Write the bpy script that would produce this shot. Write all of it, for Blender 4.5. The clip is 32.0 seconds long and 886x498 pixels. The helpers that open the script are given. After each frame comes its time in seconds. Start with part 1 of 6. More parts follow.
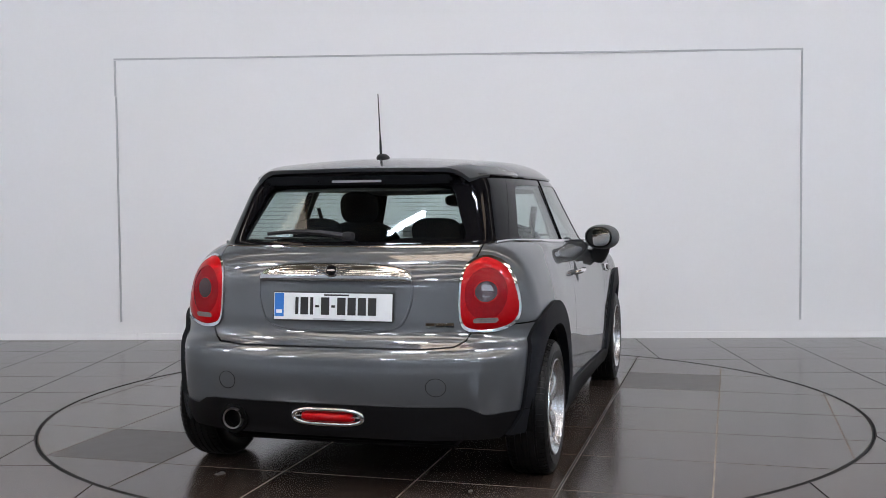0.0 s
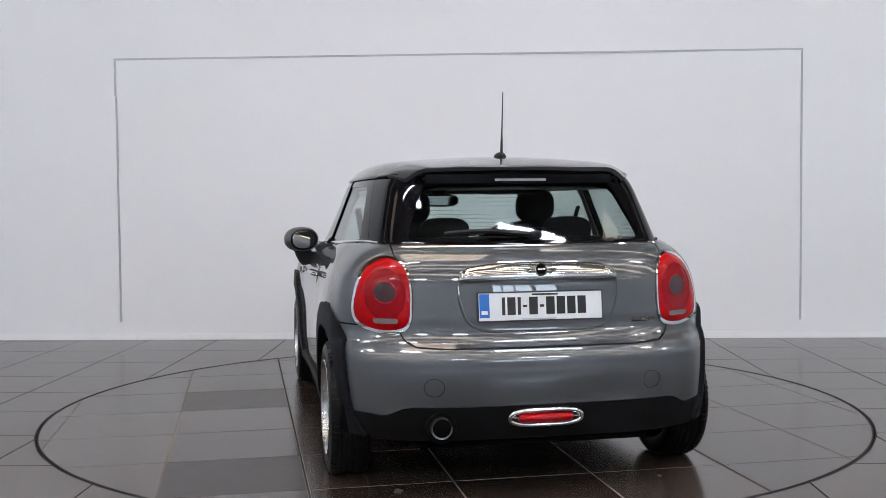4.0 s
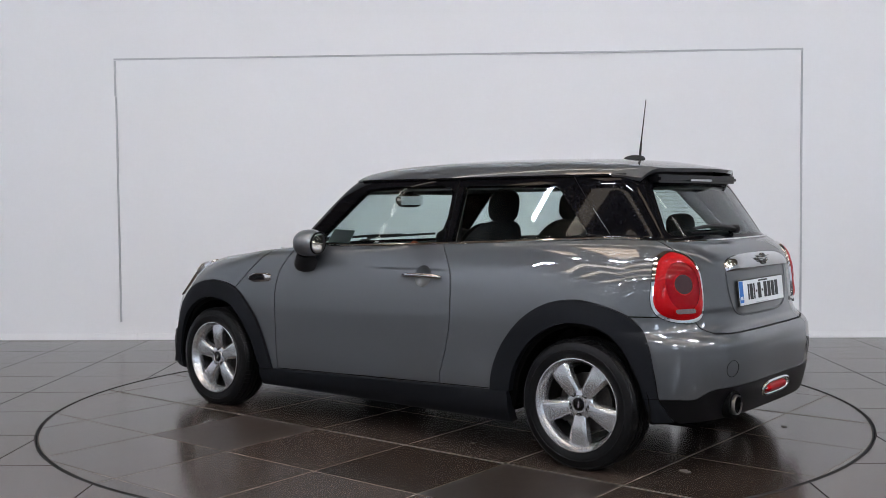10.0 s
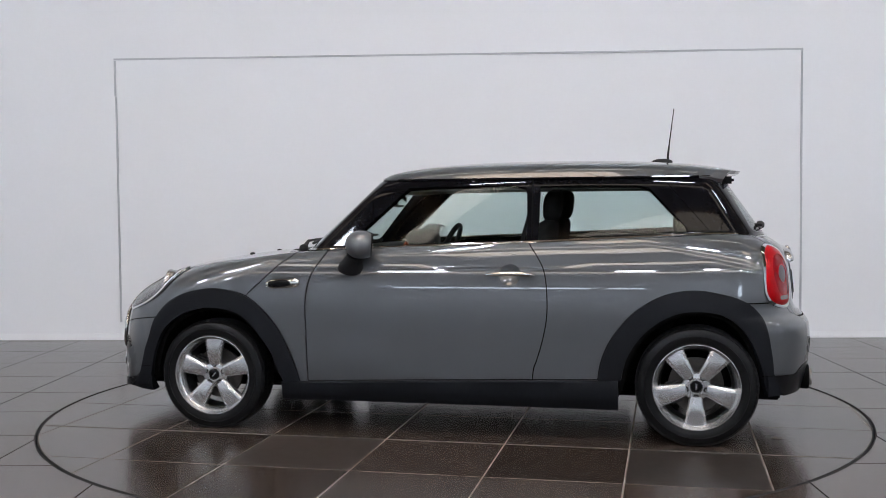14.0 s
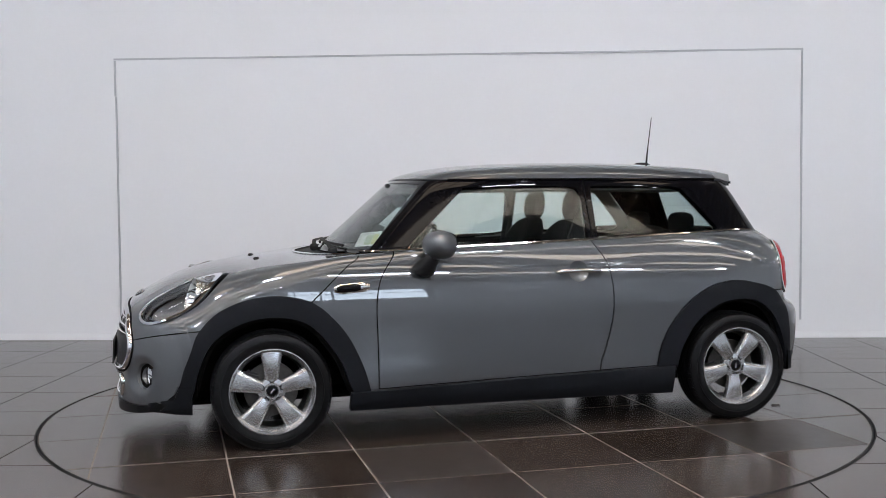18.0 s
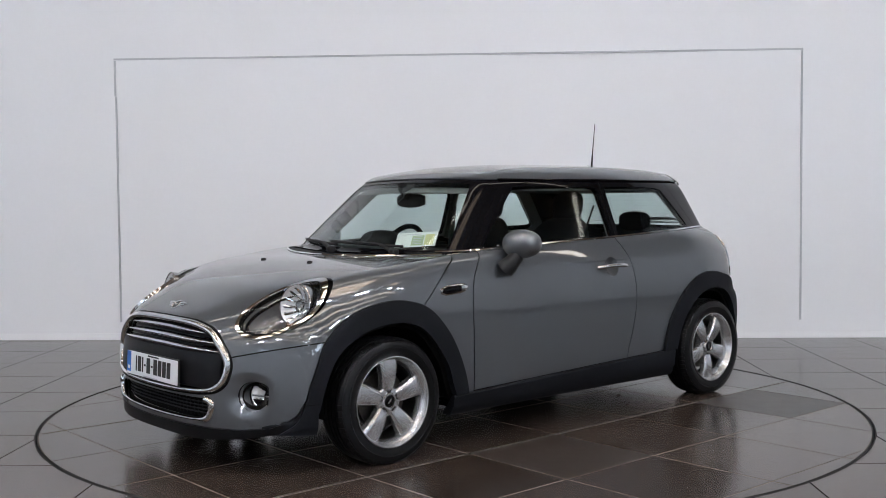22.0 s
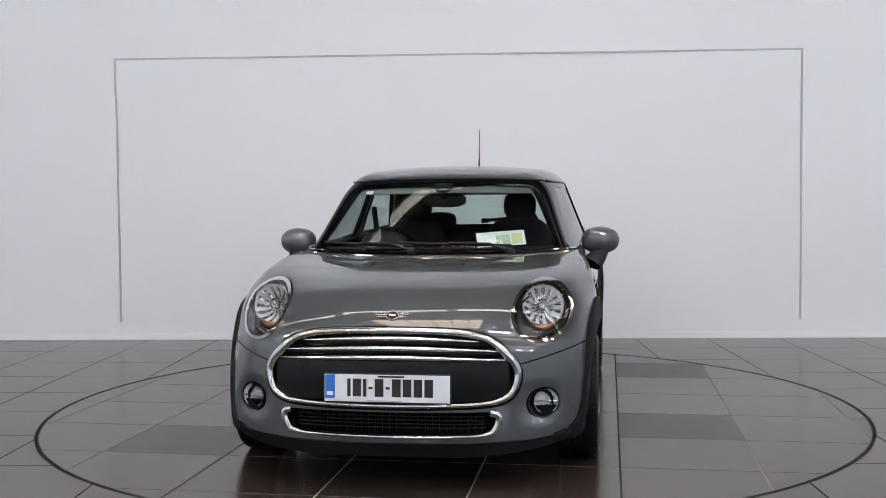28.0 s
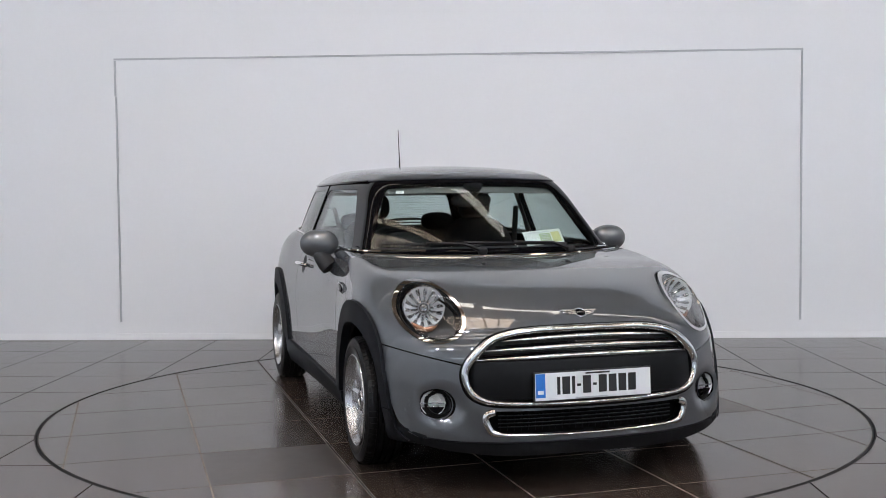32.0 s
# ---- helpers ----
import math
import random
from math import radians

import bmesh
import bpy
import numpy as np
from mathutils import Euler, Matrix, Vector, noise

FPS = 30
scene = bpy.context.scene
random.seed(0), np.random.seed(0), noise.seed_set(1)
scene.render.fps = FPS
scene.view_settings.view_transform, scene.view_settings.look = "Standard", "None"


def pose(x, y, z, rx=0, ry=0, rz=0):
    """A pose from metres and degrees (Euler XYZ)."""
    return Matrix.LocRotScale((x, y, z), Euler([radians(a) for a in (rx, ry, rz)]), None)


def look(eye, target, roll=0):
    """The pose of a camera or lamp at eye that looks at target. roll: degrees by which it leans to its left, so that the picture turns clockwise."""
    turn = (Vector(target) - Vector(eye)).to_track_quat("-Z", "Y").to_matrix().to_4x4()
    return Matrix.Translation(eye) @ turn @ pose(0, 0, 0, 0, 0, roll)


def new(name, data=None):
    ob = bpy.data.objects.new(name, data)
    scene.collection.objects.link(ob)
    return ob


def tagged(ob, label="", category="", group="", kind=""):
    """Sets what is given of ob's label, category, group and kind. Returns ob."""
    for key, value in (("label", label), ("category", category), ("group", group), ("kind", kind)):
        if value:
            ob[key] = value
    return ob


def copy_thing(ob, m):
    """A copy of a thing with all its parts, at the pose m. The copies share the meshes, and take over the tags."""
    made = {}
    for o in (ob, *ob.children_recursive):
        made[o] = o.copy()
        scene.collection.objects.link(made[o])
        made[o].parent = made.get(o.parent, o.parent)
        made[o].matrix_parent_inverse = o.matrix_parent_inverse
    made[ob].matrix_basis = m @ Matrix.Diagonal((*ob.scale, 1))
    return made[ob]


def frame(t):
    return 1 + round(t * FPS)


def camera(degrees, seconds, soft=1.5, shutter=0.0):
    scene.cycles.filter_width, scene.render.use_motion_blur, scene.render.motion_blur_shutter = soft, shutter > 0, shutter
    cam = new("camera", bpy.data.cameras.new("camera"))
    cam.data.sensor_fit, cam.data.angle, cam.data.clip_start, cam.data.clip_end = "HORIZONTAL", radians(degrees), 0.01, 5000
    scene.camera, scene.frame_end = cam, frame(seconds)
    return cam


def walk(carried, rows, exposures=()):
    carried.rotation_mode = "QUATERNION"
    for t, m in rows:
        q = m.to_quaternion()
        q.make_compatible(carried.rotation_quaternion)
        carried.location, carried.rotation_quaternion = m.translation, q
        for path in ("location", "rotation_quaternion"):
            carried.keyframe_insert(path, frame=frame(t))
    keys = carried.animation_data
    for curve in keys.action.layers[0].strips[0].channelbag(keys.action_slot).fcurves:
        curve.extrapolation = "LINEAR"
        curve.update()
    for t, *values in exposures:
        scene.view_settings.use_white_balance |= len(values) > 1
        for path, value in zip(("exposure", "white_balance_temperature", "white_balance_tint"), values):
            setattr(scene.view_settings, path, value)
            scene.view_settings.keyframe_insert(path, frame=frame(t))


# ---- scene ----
# ---------------------------------------------------------------- camera
cam = camera(46.283, 32.0, soft=0.2)
EYE = (0.0, -6.0545, 1.187)
CAM_POSE = Matrix.Translation(EYE) @ Matrix.Rotation(radians(0.507), 4, "Z") @ Matrix.Rotation(radians(90 - 2.585), 4, "X") @ Matrix.Rotation(radians(-0.523), 4, "Z")
walk(cam, [(0.0, CAM_POSE), (32.0, CAM_POSE)])

# the turntable's angle in degrees, second by second
TURN = np.poly1d([-0.000225952868, 0.00905288226, 6.58386574, 74.9549441])

# ---------------------------------------------------------------- world, light and exposure
scene.view_settings.exposure = 0.0
world = bpy.data.worlds.new("sky")
scene.world = world
world.use_nodes = True
wn = world.node_tree
sky = wn.nodes.new("ShaderNodeTexSky")
sky.sky_type, sky.sun_disc = "NISHITA", False
sky.sun_elevation, sky.sun_rotation = radians(38), radians(200)
wn.links.new(sky.outputs[0], wn.nodes["Background"].inputs[0])
wn.nodes["Background"].inputs[1].default_value = 0.12


def area_lamp(name, eye, target, sx, sy, watts, colour):
    data = bpy.data.lights.new(name, "AREA")
    data.shape, data.size, data.size_y, data.energy, data.color = "RECTANGLE", sx, sy, watts, colour
    ob = new(name, data)
    ob.matrix_world = look(eye, target)
    return ob


# daylight through the two glazed openings behind the camera: x from, x to, sill, head
GLAZED = ((-7.2, -2.6, 3.85, 4.25), (5.0, 7.4, 2.5, 4.2))
for gx0, gx1, gz0, gz1 in GLAZED:
    area_lamp("window_daylight", ((gx0 + gx1) / 2, -14.36, (gz0 + gz1) / 2), ((gx0 + gx1) / 2, 0, (gz0 + gz1) / 2), gx1 - gx0, gz1 - gz0, 21 * (gx1 - gx0) * (gz1 - gz0), (0.75, 0.86, 1.0))


# ---------------------------------------------------------------- materials


def nodes_of(name):
    m = bpy.data.materials.new(name)
    m.use_nodes = True
    return m, m.node_tree.nodes, m.node_tree.links, m.node_tree.nodes["Principled BSDF"]


def noise_node(n, l, scale, detail=3.0, rough=0.55):
    c = n.new("ShaderNodeTexCoord")
    t = n.new("ShaderNodeTexNoise")
    t.inputs["Scale"].default_value, t.inputs["Detail"].default_value, t.inputs["Roughness"].default_value = scale, detail, rough
    l.new(c.outputs["Object"], t.inputs["Vector"])
    return t


def ramp(n, l, source, stops):
    r = n.new("ShaderNodeValToRGB")
    while len(r.color_ramp.elements) < len(stops):
        r.color_ramp.elements.new(0.5)
    for e, (p, c) in zip(r.color_ramp.elements, stops):
        e.position, e.color = p, (*c, 1)
    l.new(source, r.inputs[0])
    return r.outputs[0]


def span(n, l, source, lo, hi):
    m = n.new("ShaderNodeMapRange")
    m.inputs["To Min"].default_value, m.inputs["To Max"].default_value = lo, hi
    l.new(source, m.inputs["Value"])
    return m.outputs["Result"]


def bump(n, l, b, source, strength, distance):
    k = n.new("ShaderNodeBump")
    k.inputs["Strength"].default_value, k.inputs["Distance"].default_value = strength, distance
    l.new(source, k.inputs["Height"])
    l.new(k.outputs[0], b.inputs["Normal"])


def surface(name, colour, rough=0.5, metal=0.0, coat=0.0, grain=80.0, vary=0.12, relief=0.0, coat_rough=0.03, patches=3.0, ior=1.5, spec=0.5):
    """A plain painted, plastic, cloth or metal surface with grain and faint patches."""
    m, n, l, b = nodes_of(name)
    fine, broad = noise_node(n, l, grain), noise_node(n, l, patches, 2.0)
    mix = n.new("ShaderNodeMath")
    mix.operation = "ADD"
    l.new(fine.outputs[0], mix.inputs[0])
    l.new(broad.outputs[0], mix.inputs[1])
    half = n.new("ShaderNodeMath")
    half.operation = "MULTIPLY"
    half.inputs[1].default_value = 0.5
    l.new(mix.outputs[0], half.inputs[0])
    lo, hi = [max(0.0, c * (1 - vary)) for c in colour], [min(1.0, c * (1 + vary)) for c in colour]
    l.new(ramp(n, l, half.outputs[0], [(0.3, lo), (0.7, hi)]), b.inputs["Base Color"])
    l.new(span(n, l, broad.outputs[0], rough * 0.88, min(1.0, rough * 1.12)), b.inputs["Roughness"])
    b.inputs["Metallic"].default_value, b.inputs["Coat Weight"].default_value, b.inputs["Coat Roughness"].default_value = metal, coat, coat_rough
    b.inputs["IOR"].default_value, b.inputs["Specular IOR Level"].default_value = ior, spec
    if relief:
        bump(n, l, b, fine.outputs[0], 0.5, relief)
    return m


def paint(name, colour):
    """Metallic car paint: a flaked base under a clear coat."""
    m, n, l, b = nodes_of(name)
    flake, broad = noise_node(n, l, 900.0, 1.0), noise_node(n, l, 1.3, 3.0)
    l.new(ramp(n, l, flake.outputs[0], [(0.35, [c * 0.86 for c in colour]), (0.65, [c * 1.14 for c in colour])]), b.inputs["Base Color"])
    l.new(span(n, l, broad.outputs[0], 0.42, 0.50), b.inputs["Roughness"])
    b.inputs["Metallic"].default_value, b.inputs["Coat Weight"].default_value, b.inputs["Coat Roughness"].default_value = 0.30, 1.0, 0.010
    b.inputs["Coat IOR"].default_value = 1.9
    return m


def clear_glass(name, tint, gloss=0.0, face=0.024):
    """Thin pane: tinted see-through, with mirror gloss by angle."""
    m, n, l, b = nodes_of(name)
    t, g, mix, lw = n.new("ShaderNodeBsdfTransparent"), n.new("ShaderNodeBsdfGlossy"), n.new("ShaderNodeMixShader"), n.new("ShaderNodeLayerWeight")
    t.inputs[0].default_value, g.inputs["Roughness"].default_value, lw.inputs[0].default_value = (*tint, 1), gloss, 0.5
    five, mul = n.new("ShaderNodeMath"), n.new("ShaderNodeMath")
    five.operation, mul.operation = "POWER", "MULTIPLY_ADD"
    five.inputs[1].default_value, mul.inputs[1].default_value, mul.inputs[2].default_value = 5.0, 1.0 - face, face
    l.new(lw.outputs["Facing"], five.inputs[0])
    l.new(five.outputs[0], mul.inputs[0])
    l.new(mul.outputs[0], mix.inputs[0])
    l.new(t.outputs[0], mix.inputs[1])
    l.new(g.outputs[0], mix.inputs[2])
    l.new(mix.outputs[0], n["Material Output"].inputs[0])
    return m


def glowing(name, colour, strength):
    m, n, l, b = nodes_of(name)
    b.inputs["Base Color"].default_value = (*colour, 1)
    b.inputs["Emission Color"].default_value, b.inputs["Emission Strength"].default_value = (*colour, 1), strength
    return m


def tile_material(name, depth=1.0, rough=(0.15, 0.24)):
    """Dark brown-grey porcelain tile, half polished, a little different from tile to tile."""
    m, n, l, b = nodes_of(name)
    info = n.new("ShaderNodeObjectInfo")
    cloud, fine, scuff = noise_node(n, l, 2.2, 5.0, 0.6), noise_node(n, l, 160.0, 2.0), noise_node(n, l, 9.0, 6.0, 0.7)
    base = ramp(n, l, info.outputs["Random"], [(p, [depth * c for c in col]) for p, col in ((0.0, (0.029, 0.021, 0.017)), (0.35, (0.043, 0.031, 0.025)), (0.8, (0.053, 0.039, 0.033)), (1.0, (0.062, 0.049, 0.042)))])
    mixer = n.new("ShaderNodeMix")
    mixer.data_type, mixer.blend_type = "RGBA", "MULTIPLY"
    mixer.inputs[0].default_value = 1.0
    l.new(base, mixer.inputs[6])
    l.new(ramp(n, l, cloud.outputs[0], [(0.25, (0.72, 0.72, 0.72)), (0.75, (1.22, 1.2, 1.18))]), mixer.inputs[7])
    l.new(mixer.outputs[2], b.inputs["Base Color"])
    l.new(span(n, l, scuff.outputs[0], *rough), b.inputs["Roughness"])
    bump(n, l, b, fine.outputs[0], 0.05, 0.002)
    return m


M = {
    "paint": paint("grey_metallic_paint", (0.060, 0.066, 0.073)),
    "gloss_black": surface("gloss_black_trim", (0.004, 0.004, 0.005), 0.03, vary=0.1, spec=0.15),
    "plastic": surface("dark_textured_plastic", (0.0078, 0.0086, 0.0110), 0.6, grain=420.0, vary=0.2, spec=0.14, relief=0.0006),
    "grille_black": surface("black_grille_panel", (0.0035, 0.0035, 0.0042), 0.38, grain=420.0, vary=0.2, spec=0.2),
    "liner": surface("black_liner", (0.003, 0.003, 0.003), 0.9, vary=0.2, spec=0.1),
    "chrome": surface("chrome", (0.80, 0.80, 0.80), 0.06, metal=1.0, vary=0.03),
    "dim_chrome": surface("dark_chrome", (0.62, 0.62, 0.62), 0.10, metal=1.0, vary=0.05),
    "satin": surface("satin_metal", (0.55, 0.55, 0.55), 0.25, metal=1.0, vary=0.05),
    "alloy": surface("silver_alloy", (0.55, 0.55, 0.555), 0.26, metal=0.85, coat=0.3, vary=0.06, coat_rough=0.08),
    "dull_steel": surface("dim_steel", (0.34, 0.33, 0.32), 0.28, metal=1.0, vary=0.25),
    "barrel": surface("dull_alloy", (0.05, 0.05, 0.05), 0.45, metal=0.9, vary=0.2),
    "disc": surface("brake_steel", (0.09, 0.085, 0.08), 0.45, metal=1.0, vary=0.25),
    "rubber": surface("tyre_rubber", (0.0030, 0.0030, 0.0034), 0.42, grain=300.0, vary=0.3, spec=0.22, relief=0.0008),
    "glass": clear_glass("green_tinted_glass", (0.875, 0.925, 0.915)),
    "rear_glass": clear_glass("tinted_rear_glass", (0.84, 0.89, 0.88)),
    "lens": clear_glass("clear_lens", (0.96, 0.97, 0.98), 0.0, 0.02),
    "reflector": surface("silvered_reflector", (0.88, 0.88, 0.88), 0.2, metal=0.35, vary=0.08),
    "lens_grey": surface("clear_grey_lamp_plastic", (0.16, 0.13, 0.13), 0.25, vary=0.4, grain=120.0),
    "amber": surface("amber_plastic", (0.42, 0.20, 0.12), 0.22, metal=0.6, coat=0.8),
    "cabin": surface("charcoal_cloth", (0.018, 0.018, 0.020), 0.9, grain=300.0, vary=0.35, relief=0.001, spec=0.15),
    "dash": surface("black_dashboard_plastic", (0.012, 0.012, 0.013), 0.6, grain=260.0, vary=0.25, relief=0.0006, spec=0.25),
    "headlining": surface("pale_headlining", (0.13, 0.13, 0.125), 0.9),
    "trim_grey": surface("grey_pillar_trim", (0.045, 0.045, 0.044), 0.8),
    "paper": surface("white_paper", (0.72, 0.74, 0.70), 0.7, vary=0.04),
    "print": surface("pale_green_print", (0.38, 0.46, 0.26), 0.7),
    "ink": surface("black_ink", (0.012, 0.012, 0.012), 0.5),
    "plate": surface("white_reflective_plate", (0.78, 0.79, 0.80), 0.4, vary=0.02),
    "plate_blue": surface("blue_plate_band", (0.02, 0.16, 0.55), 0.4, vary=0.04),
    "orange": surface("orange_plastic", (0.75, 0.10, 0.02), 0.4),
    "wall": surface("white_wall_paint", (0.80, 0.80, 0.815), 0.65, grain=30.0, vary=0.012, patches=0.7),
    "skirting": surface("white_gloss_skirting", (0.83, 0.83, 0.84), 0.4, vary=0.02),
    "strip": surface("grey_aluminium_strip", (0.49, 0.50, 0.52), 0.4, metal=0.1, vary=0.06),
    "tile": tile_material("dark_porcelain_tile"),
    "newer_tile": tile_material("darker_matt_tile", 0.7, (0.30, 0.40)),
    "leaf_pale": surface("pale_dry_leaf", (0.085, 0.075, 0.066), 0.7, vary=0.4),
    "leaf": surface("dry_brown_leaf", (0.022, 0.015, 0.010), 0.8, vary=0.4),
    "grout": surface("dark_grout", (0.016, 0.015, 0.014), 0.9, vary=0.3),
    "deck_grout": surface("pale_grout", (0.21, 0.175, 0.145), 0.8, vary=0.5, patches=9.0),
    "ring_chrome": surface("bright_chrome_ring", (0.86, 0.86, 0.86), 0.16, metal=1.0, vary=0.03),
    "bowl": surface("dark_lamp_housing", (0.20, 0.19, 0.185), 0.16, metal=0.6, vary=0.12),
    "pale_joint": surface("worn_metal_joint", (0.24, 0.21, 0.185), 0.5, metal=0.4, vary=0.5, patches=14.0),
    "ring_gap": surface("black_ring_gap", (0.008, 0.008, 0.008), 0.7, vary=0.3),
    "ceiling": surface("beige_roof_lining", (0.19, 0.132, 0.085), 0.85, grain=6.0, vary=0.2),
    "purlin": surface("dark_steel_purlin", (0.05, 0.05, 0.055), 0.6),
    # walls out of view: pale blue tint brings daylight tone to the car's sides
    "room": surface("grey_room_wall", (0.62, 0.66, 0.71), 0.8, vary=0.05),
    "tube": glowing("fluorescent_diffuser", (0.810, 0.868, 0.975), 215.0),
    "rooflight_bright": glowing("clear_roof_sheet", (1.0, 0.93, 0.84), 5.0),
    "rooflight": glowing("glowing_roof_sheet", (1.0, 0.88, 0.75), 3.3),
    "ribbed_light": glowing("yellowed_roof_sheet", (1.0, 0.81, 0.64), 3.6),
}


def red_lens():
    """Ribbed red lamp plastic."""
    m, n, l, b = nodes_of("red_lamp_plastic")
    rib = noise_node(n, l, 170.0, 2.0)
    l.new(ramp(n, l, rib.outputs[0], [(0.3, (0.30, 0.0005, 0.002)), (0.7, (0.46, 0.0010, 0.004))]), b.inputs["Base Color"])
    b.inputs["Roughness"].default_value, b.inputs["Coat Weight"].default_value, b.inputs["Coat Roughness"].default_value = 0.30, 0.35, 0.02
    b.inputs["Specular IOR Level"].default_value = 0.08
    return m


M["red"] = red_lens()
M["red_mid"] = surface("deep_red_lamp_plastic", (0.22, 0.0008, 0.004), 0.22, coat=0.4, coat_rough=0.02, grain=140.0, vary=0.3, spec=0.1)
M["red_dark"] = surface("dark_red_lamp_plastic", (0.030, 0.003, 0.004), 0.20, coat=1.0)

# ---------------------------------------------------------------- mesh helpers


def mesh_from(name, verts, faces, mat, normals=None, smooth=True):
    me = bpy.data.meshes.new(name)
    me.from_pydata([tuple(v) for v in verts], [], [tuple(f) for f in faces])
    me.materials.append(mat)
    if smooth:
        me.polygons.foreach_set("use_smooth", [True] * len(me.polygons))
    if normals is not None:
        me.normals_split_custom_set_from_vertices([tuple(n) for n in normals])
    me.update()
    return me


def finish(bm, name, mat, smooth=False, sharp=35.0):
    me = bpy.data.meshes.new(name)
    bm.normal_update()
    if smooth:
        for f in bm.faces:
            f.smooth = True
        for e in bm.edges:
            if len(e.link_faces) == 2 and e.calc_face_angle() > radians(sharp):
                e.smooth = False
    bm.to_mesh(me)
    bm.free()
    me.materials.append(mat)
    return me


def box(bm, lo, hi, bevel=0.0):
    made = bmesh.ops.create_cube(bm, size=1.0)["verts"]
    for v in made:
        v.co = Vector([lo[i] + (v.co[i] + 0.5) * (hi[i] - lo[i]) for i in range(3)])
    if bevel:
        edges = list({e for v in made for e in v.link_edges})
        bmesh.ops.bevel(bm, geom=edges, offset=bevel, segments=2, affect="EDGES")
    return made


def box_mesh(name, lo, hi, mat, bevel=0.0):
    bm = bmesh.new()
    box(bm, lo, hi, bevel)
    return finish(bm, name, mat, bool(bevel))


def lathe(profile, axis="y", n=64, closed=False):
    """Turns (radius, height) pairs about an axis. Returns verts, faces."""
    verts, faces, k = [], [], len(profile)
    for i in range(n):
        a = 2 * math.pi * i / n
        for r, h in profile:
            if axis == "y":
                verts.append((r * math.cos(a), h, r * math.sin(a)))
            elif axis == "x":
                verts.append((h, r * math.cos(a), r * math.sin(a)))
            else:
                verts.append((r * math.cos(a), r * math.sin(a), h))
    for i in range(n):
        j = (i + 1) % n
        for q in range(k if closed else k - 1):
            p = (q + 1) % k
            faces.append((i * k + q, i * k + p, j * k + p, j * k + q))
    return verts, faces


def lathe_mesh(name, profile, mat, axis="y", n=64, closed=False, sharp=30.0):
    bm = bmesh.new()
    verts, faces = lathe(profile, axis, n, closed)
    vs = [bm.verts.new(v) for v in verts]
    for f in faces:
        q = list(dict.fromkeys(f))
        bm.faces.new([vs[i] for i in q])
    bmesh.ops.remove_doubles(bm, verts=bm.verts, dist=1e-5)
    bmesh.ops.recalc_face_normals(bm, faces=bm.faces)
    return finish(bm, name, mat, True, sharp)


def tube_mesh(name, path, radius, mat, n=8, closed=False, flat=1.0, up=(0, 0, 1)):
    """A round or flattened bar along a path. flat scales its second half-width; radius may be a list."""
    pts = [Vector(p) for p in path]
    k = len(pts)
    rad = [float(q) for q in radius] if isinstance(radius, (list, tuple)) else [radius] * k
    bm = bmesh.new()
    rings = []
    for i, p in enumerate(pts):
        a, b = pts[(i - 1) % k if closed else max(i - 1, 0)], pts[(i + 1) % k if closed else min(i + 1, k - 1)]
        t = (b - a).normalized()
        s = t.cross(Vector(up))
        s = s.normalized() if s.length > 1e-5 else Vector((1, 0, 0))
        u = s.cross(t)
        rings.append([bm.verts.new(p + rad[i] * (math.cos(2 * math.pi * q / n) * s + flat * math.sin(2 * math.pi * q / n) * u)) for q in range(n)])
    for i in range(k if closed else k - 1):
        r0, r1 = rings[i], rings[(i + 1) % k]
        for q in range(n):
            bm.faces.new((r0[q], r0[(q + 1) % n], r1[(q + 1) % n], r1[q]))
    if not closed:
        bm.faces.new(rings[0][::-1])
        bm.faces.new(rings[-1])
    bmesh.ops.recalc_face_normals(bm, faces=bm.faces)
    return finish(bm, name, mat, True, 50)


def pillow_mesh(name, size, mat, power=3.0, n=10, bend=None):
    """A stuffed, rounded block: a superellipsoid, optionally bent by a function of its points."""
    verts, faces = [], []
    m = 2 * n
    for i in range(n + 1):
        phi = -math.pi / 2 + math.pi * i / n
        for j in range(m):
            th = 2 * math.pi * j / m
            sg = lambda c: math.copysign(abs(c) ** (2 / power), c)
            p = Vector((size[0] * sg(math.cos(phi)) * sg(math.cos(th)), size[1] * sg(math.cos(phi)) * sg(math.sin(th)), size[2] * sg(math.sin(phi))))
            verts.append(bend(p) if bend else p)
    for i in range(n):
        for j in range(m):
            faces.append((i * m + j, i * m + (j + 1) % m, (i + 1) * m + (j + 1) % m, (i + 1) * m + j))
    bm = bmesh.new()
    vs = [bm.verts.new(v) for v in verts]
    for f in faces:
        bm.faces.new([vs[i] for i in f])
    bmesh.ops.remove_doubles(bm, verts=bm.verts, dist=1e-5)
    bmesh.ops.recalc_face_normals(bm, faces=bm.faces)
    return finish(bm, name, mat, True, 60)


def place(name, me, parent=None, label="", loc=(0, 0, 0), m=None):
    ob = new(name, me)
    if parent is not None:
        ob.parent = parent
    ob.matrix_basis = m if m is not None else Matrix.Translation(loc)
    if label:
        ob["label"] = label
    return ob
# ---------------------------------------------------------------- the room
WALL_TURN = -2.08  # the white wall stands a little askew to the tiles
WALL_AT = Matrix.Translation((-0.16, 2.936, 0)) @ Matrix.Rotation(radians(WALL_TURN), 4, "Z")
ROOM_H = 5.4


def structure(name, me, label, category="", loc=(0, 0, 0), m=None):
    return tagged(place(name, me, None, "", loc, m), label, category, "", "structure")


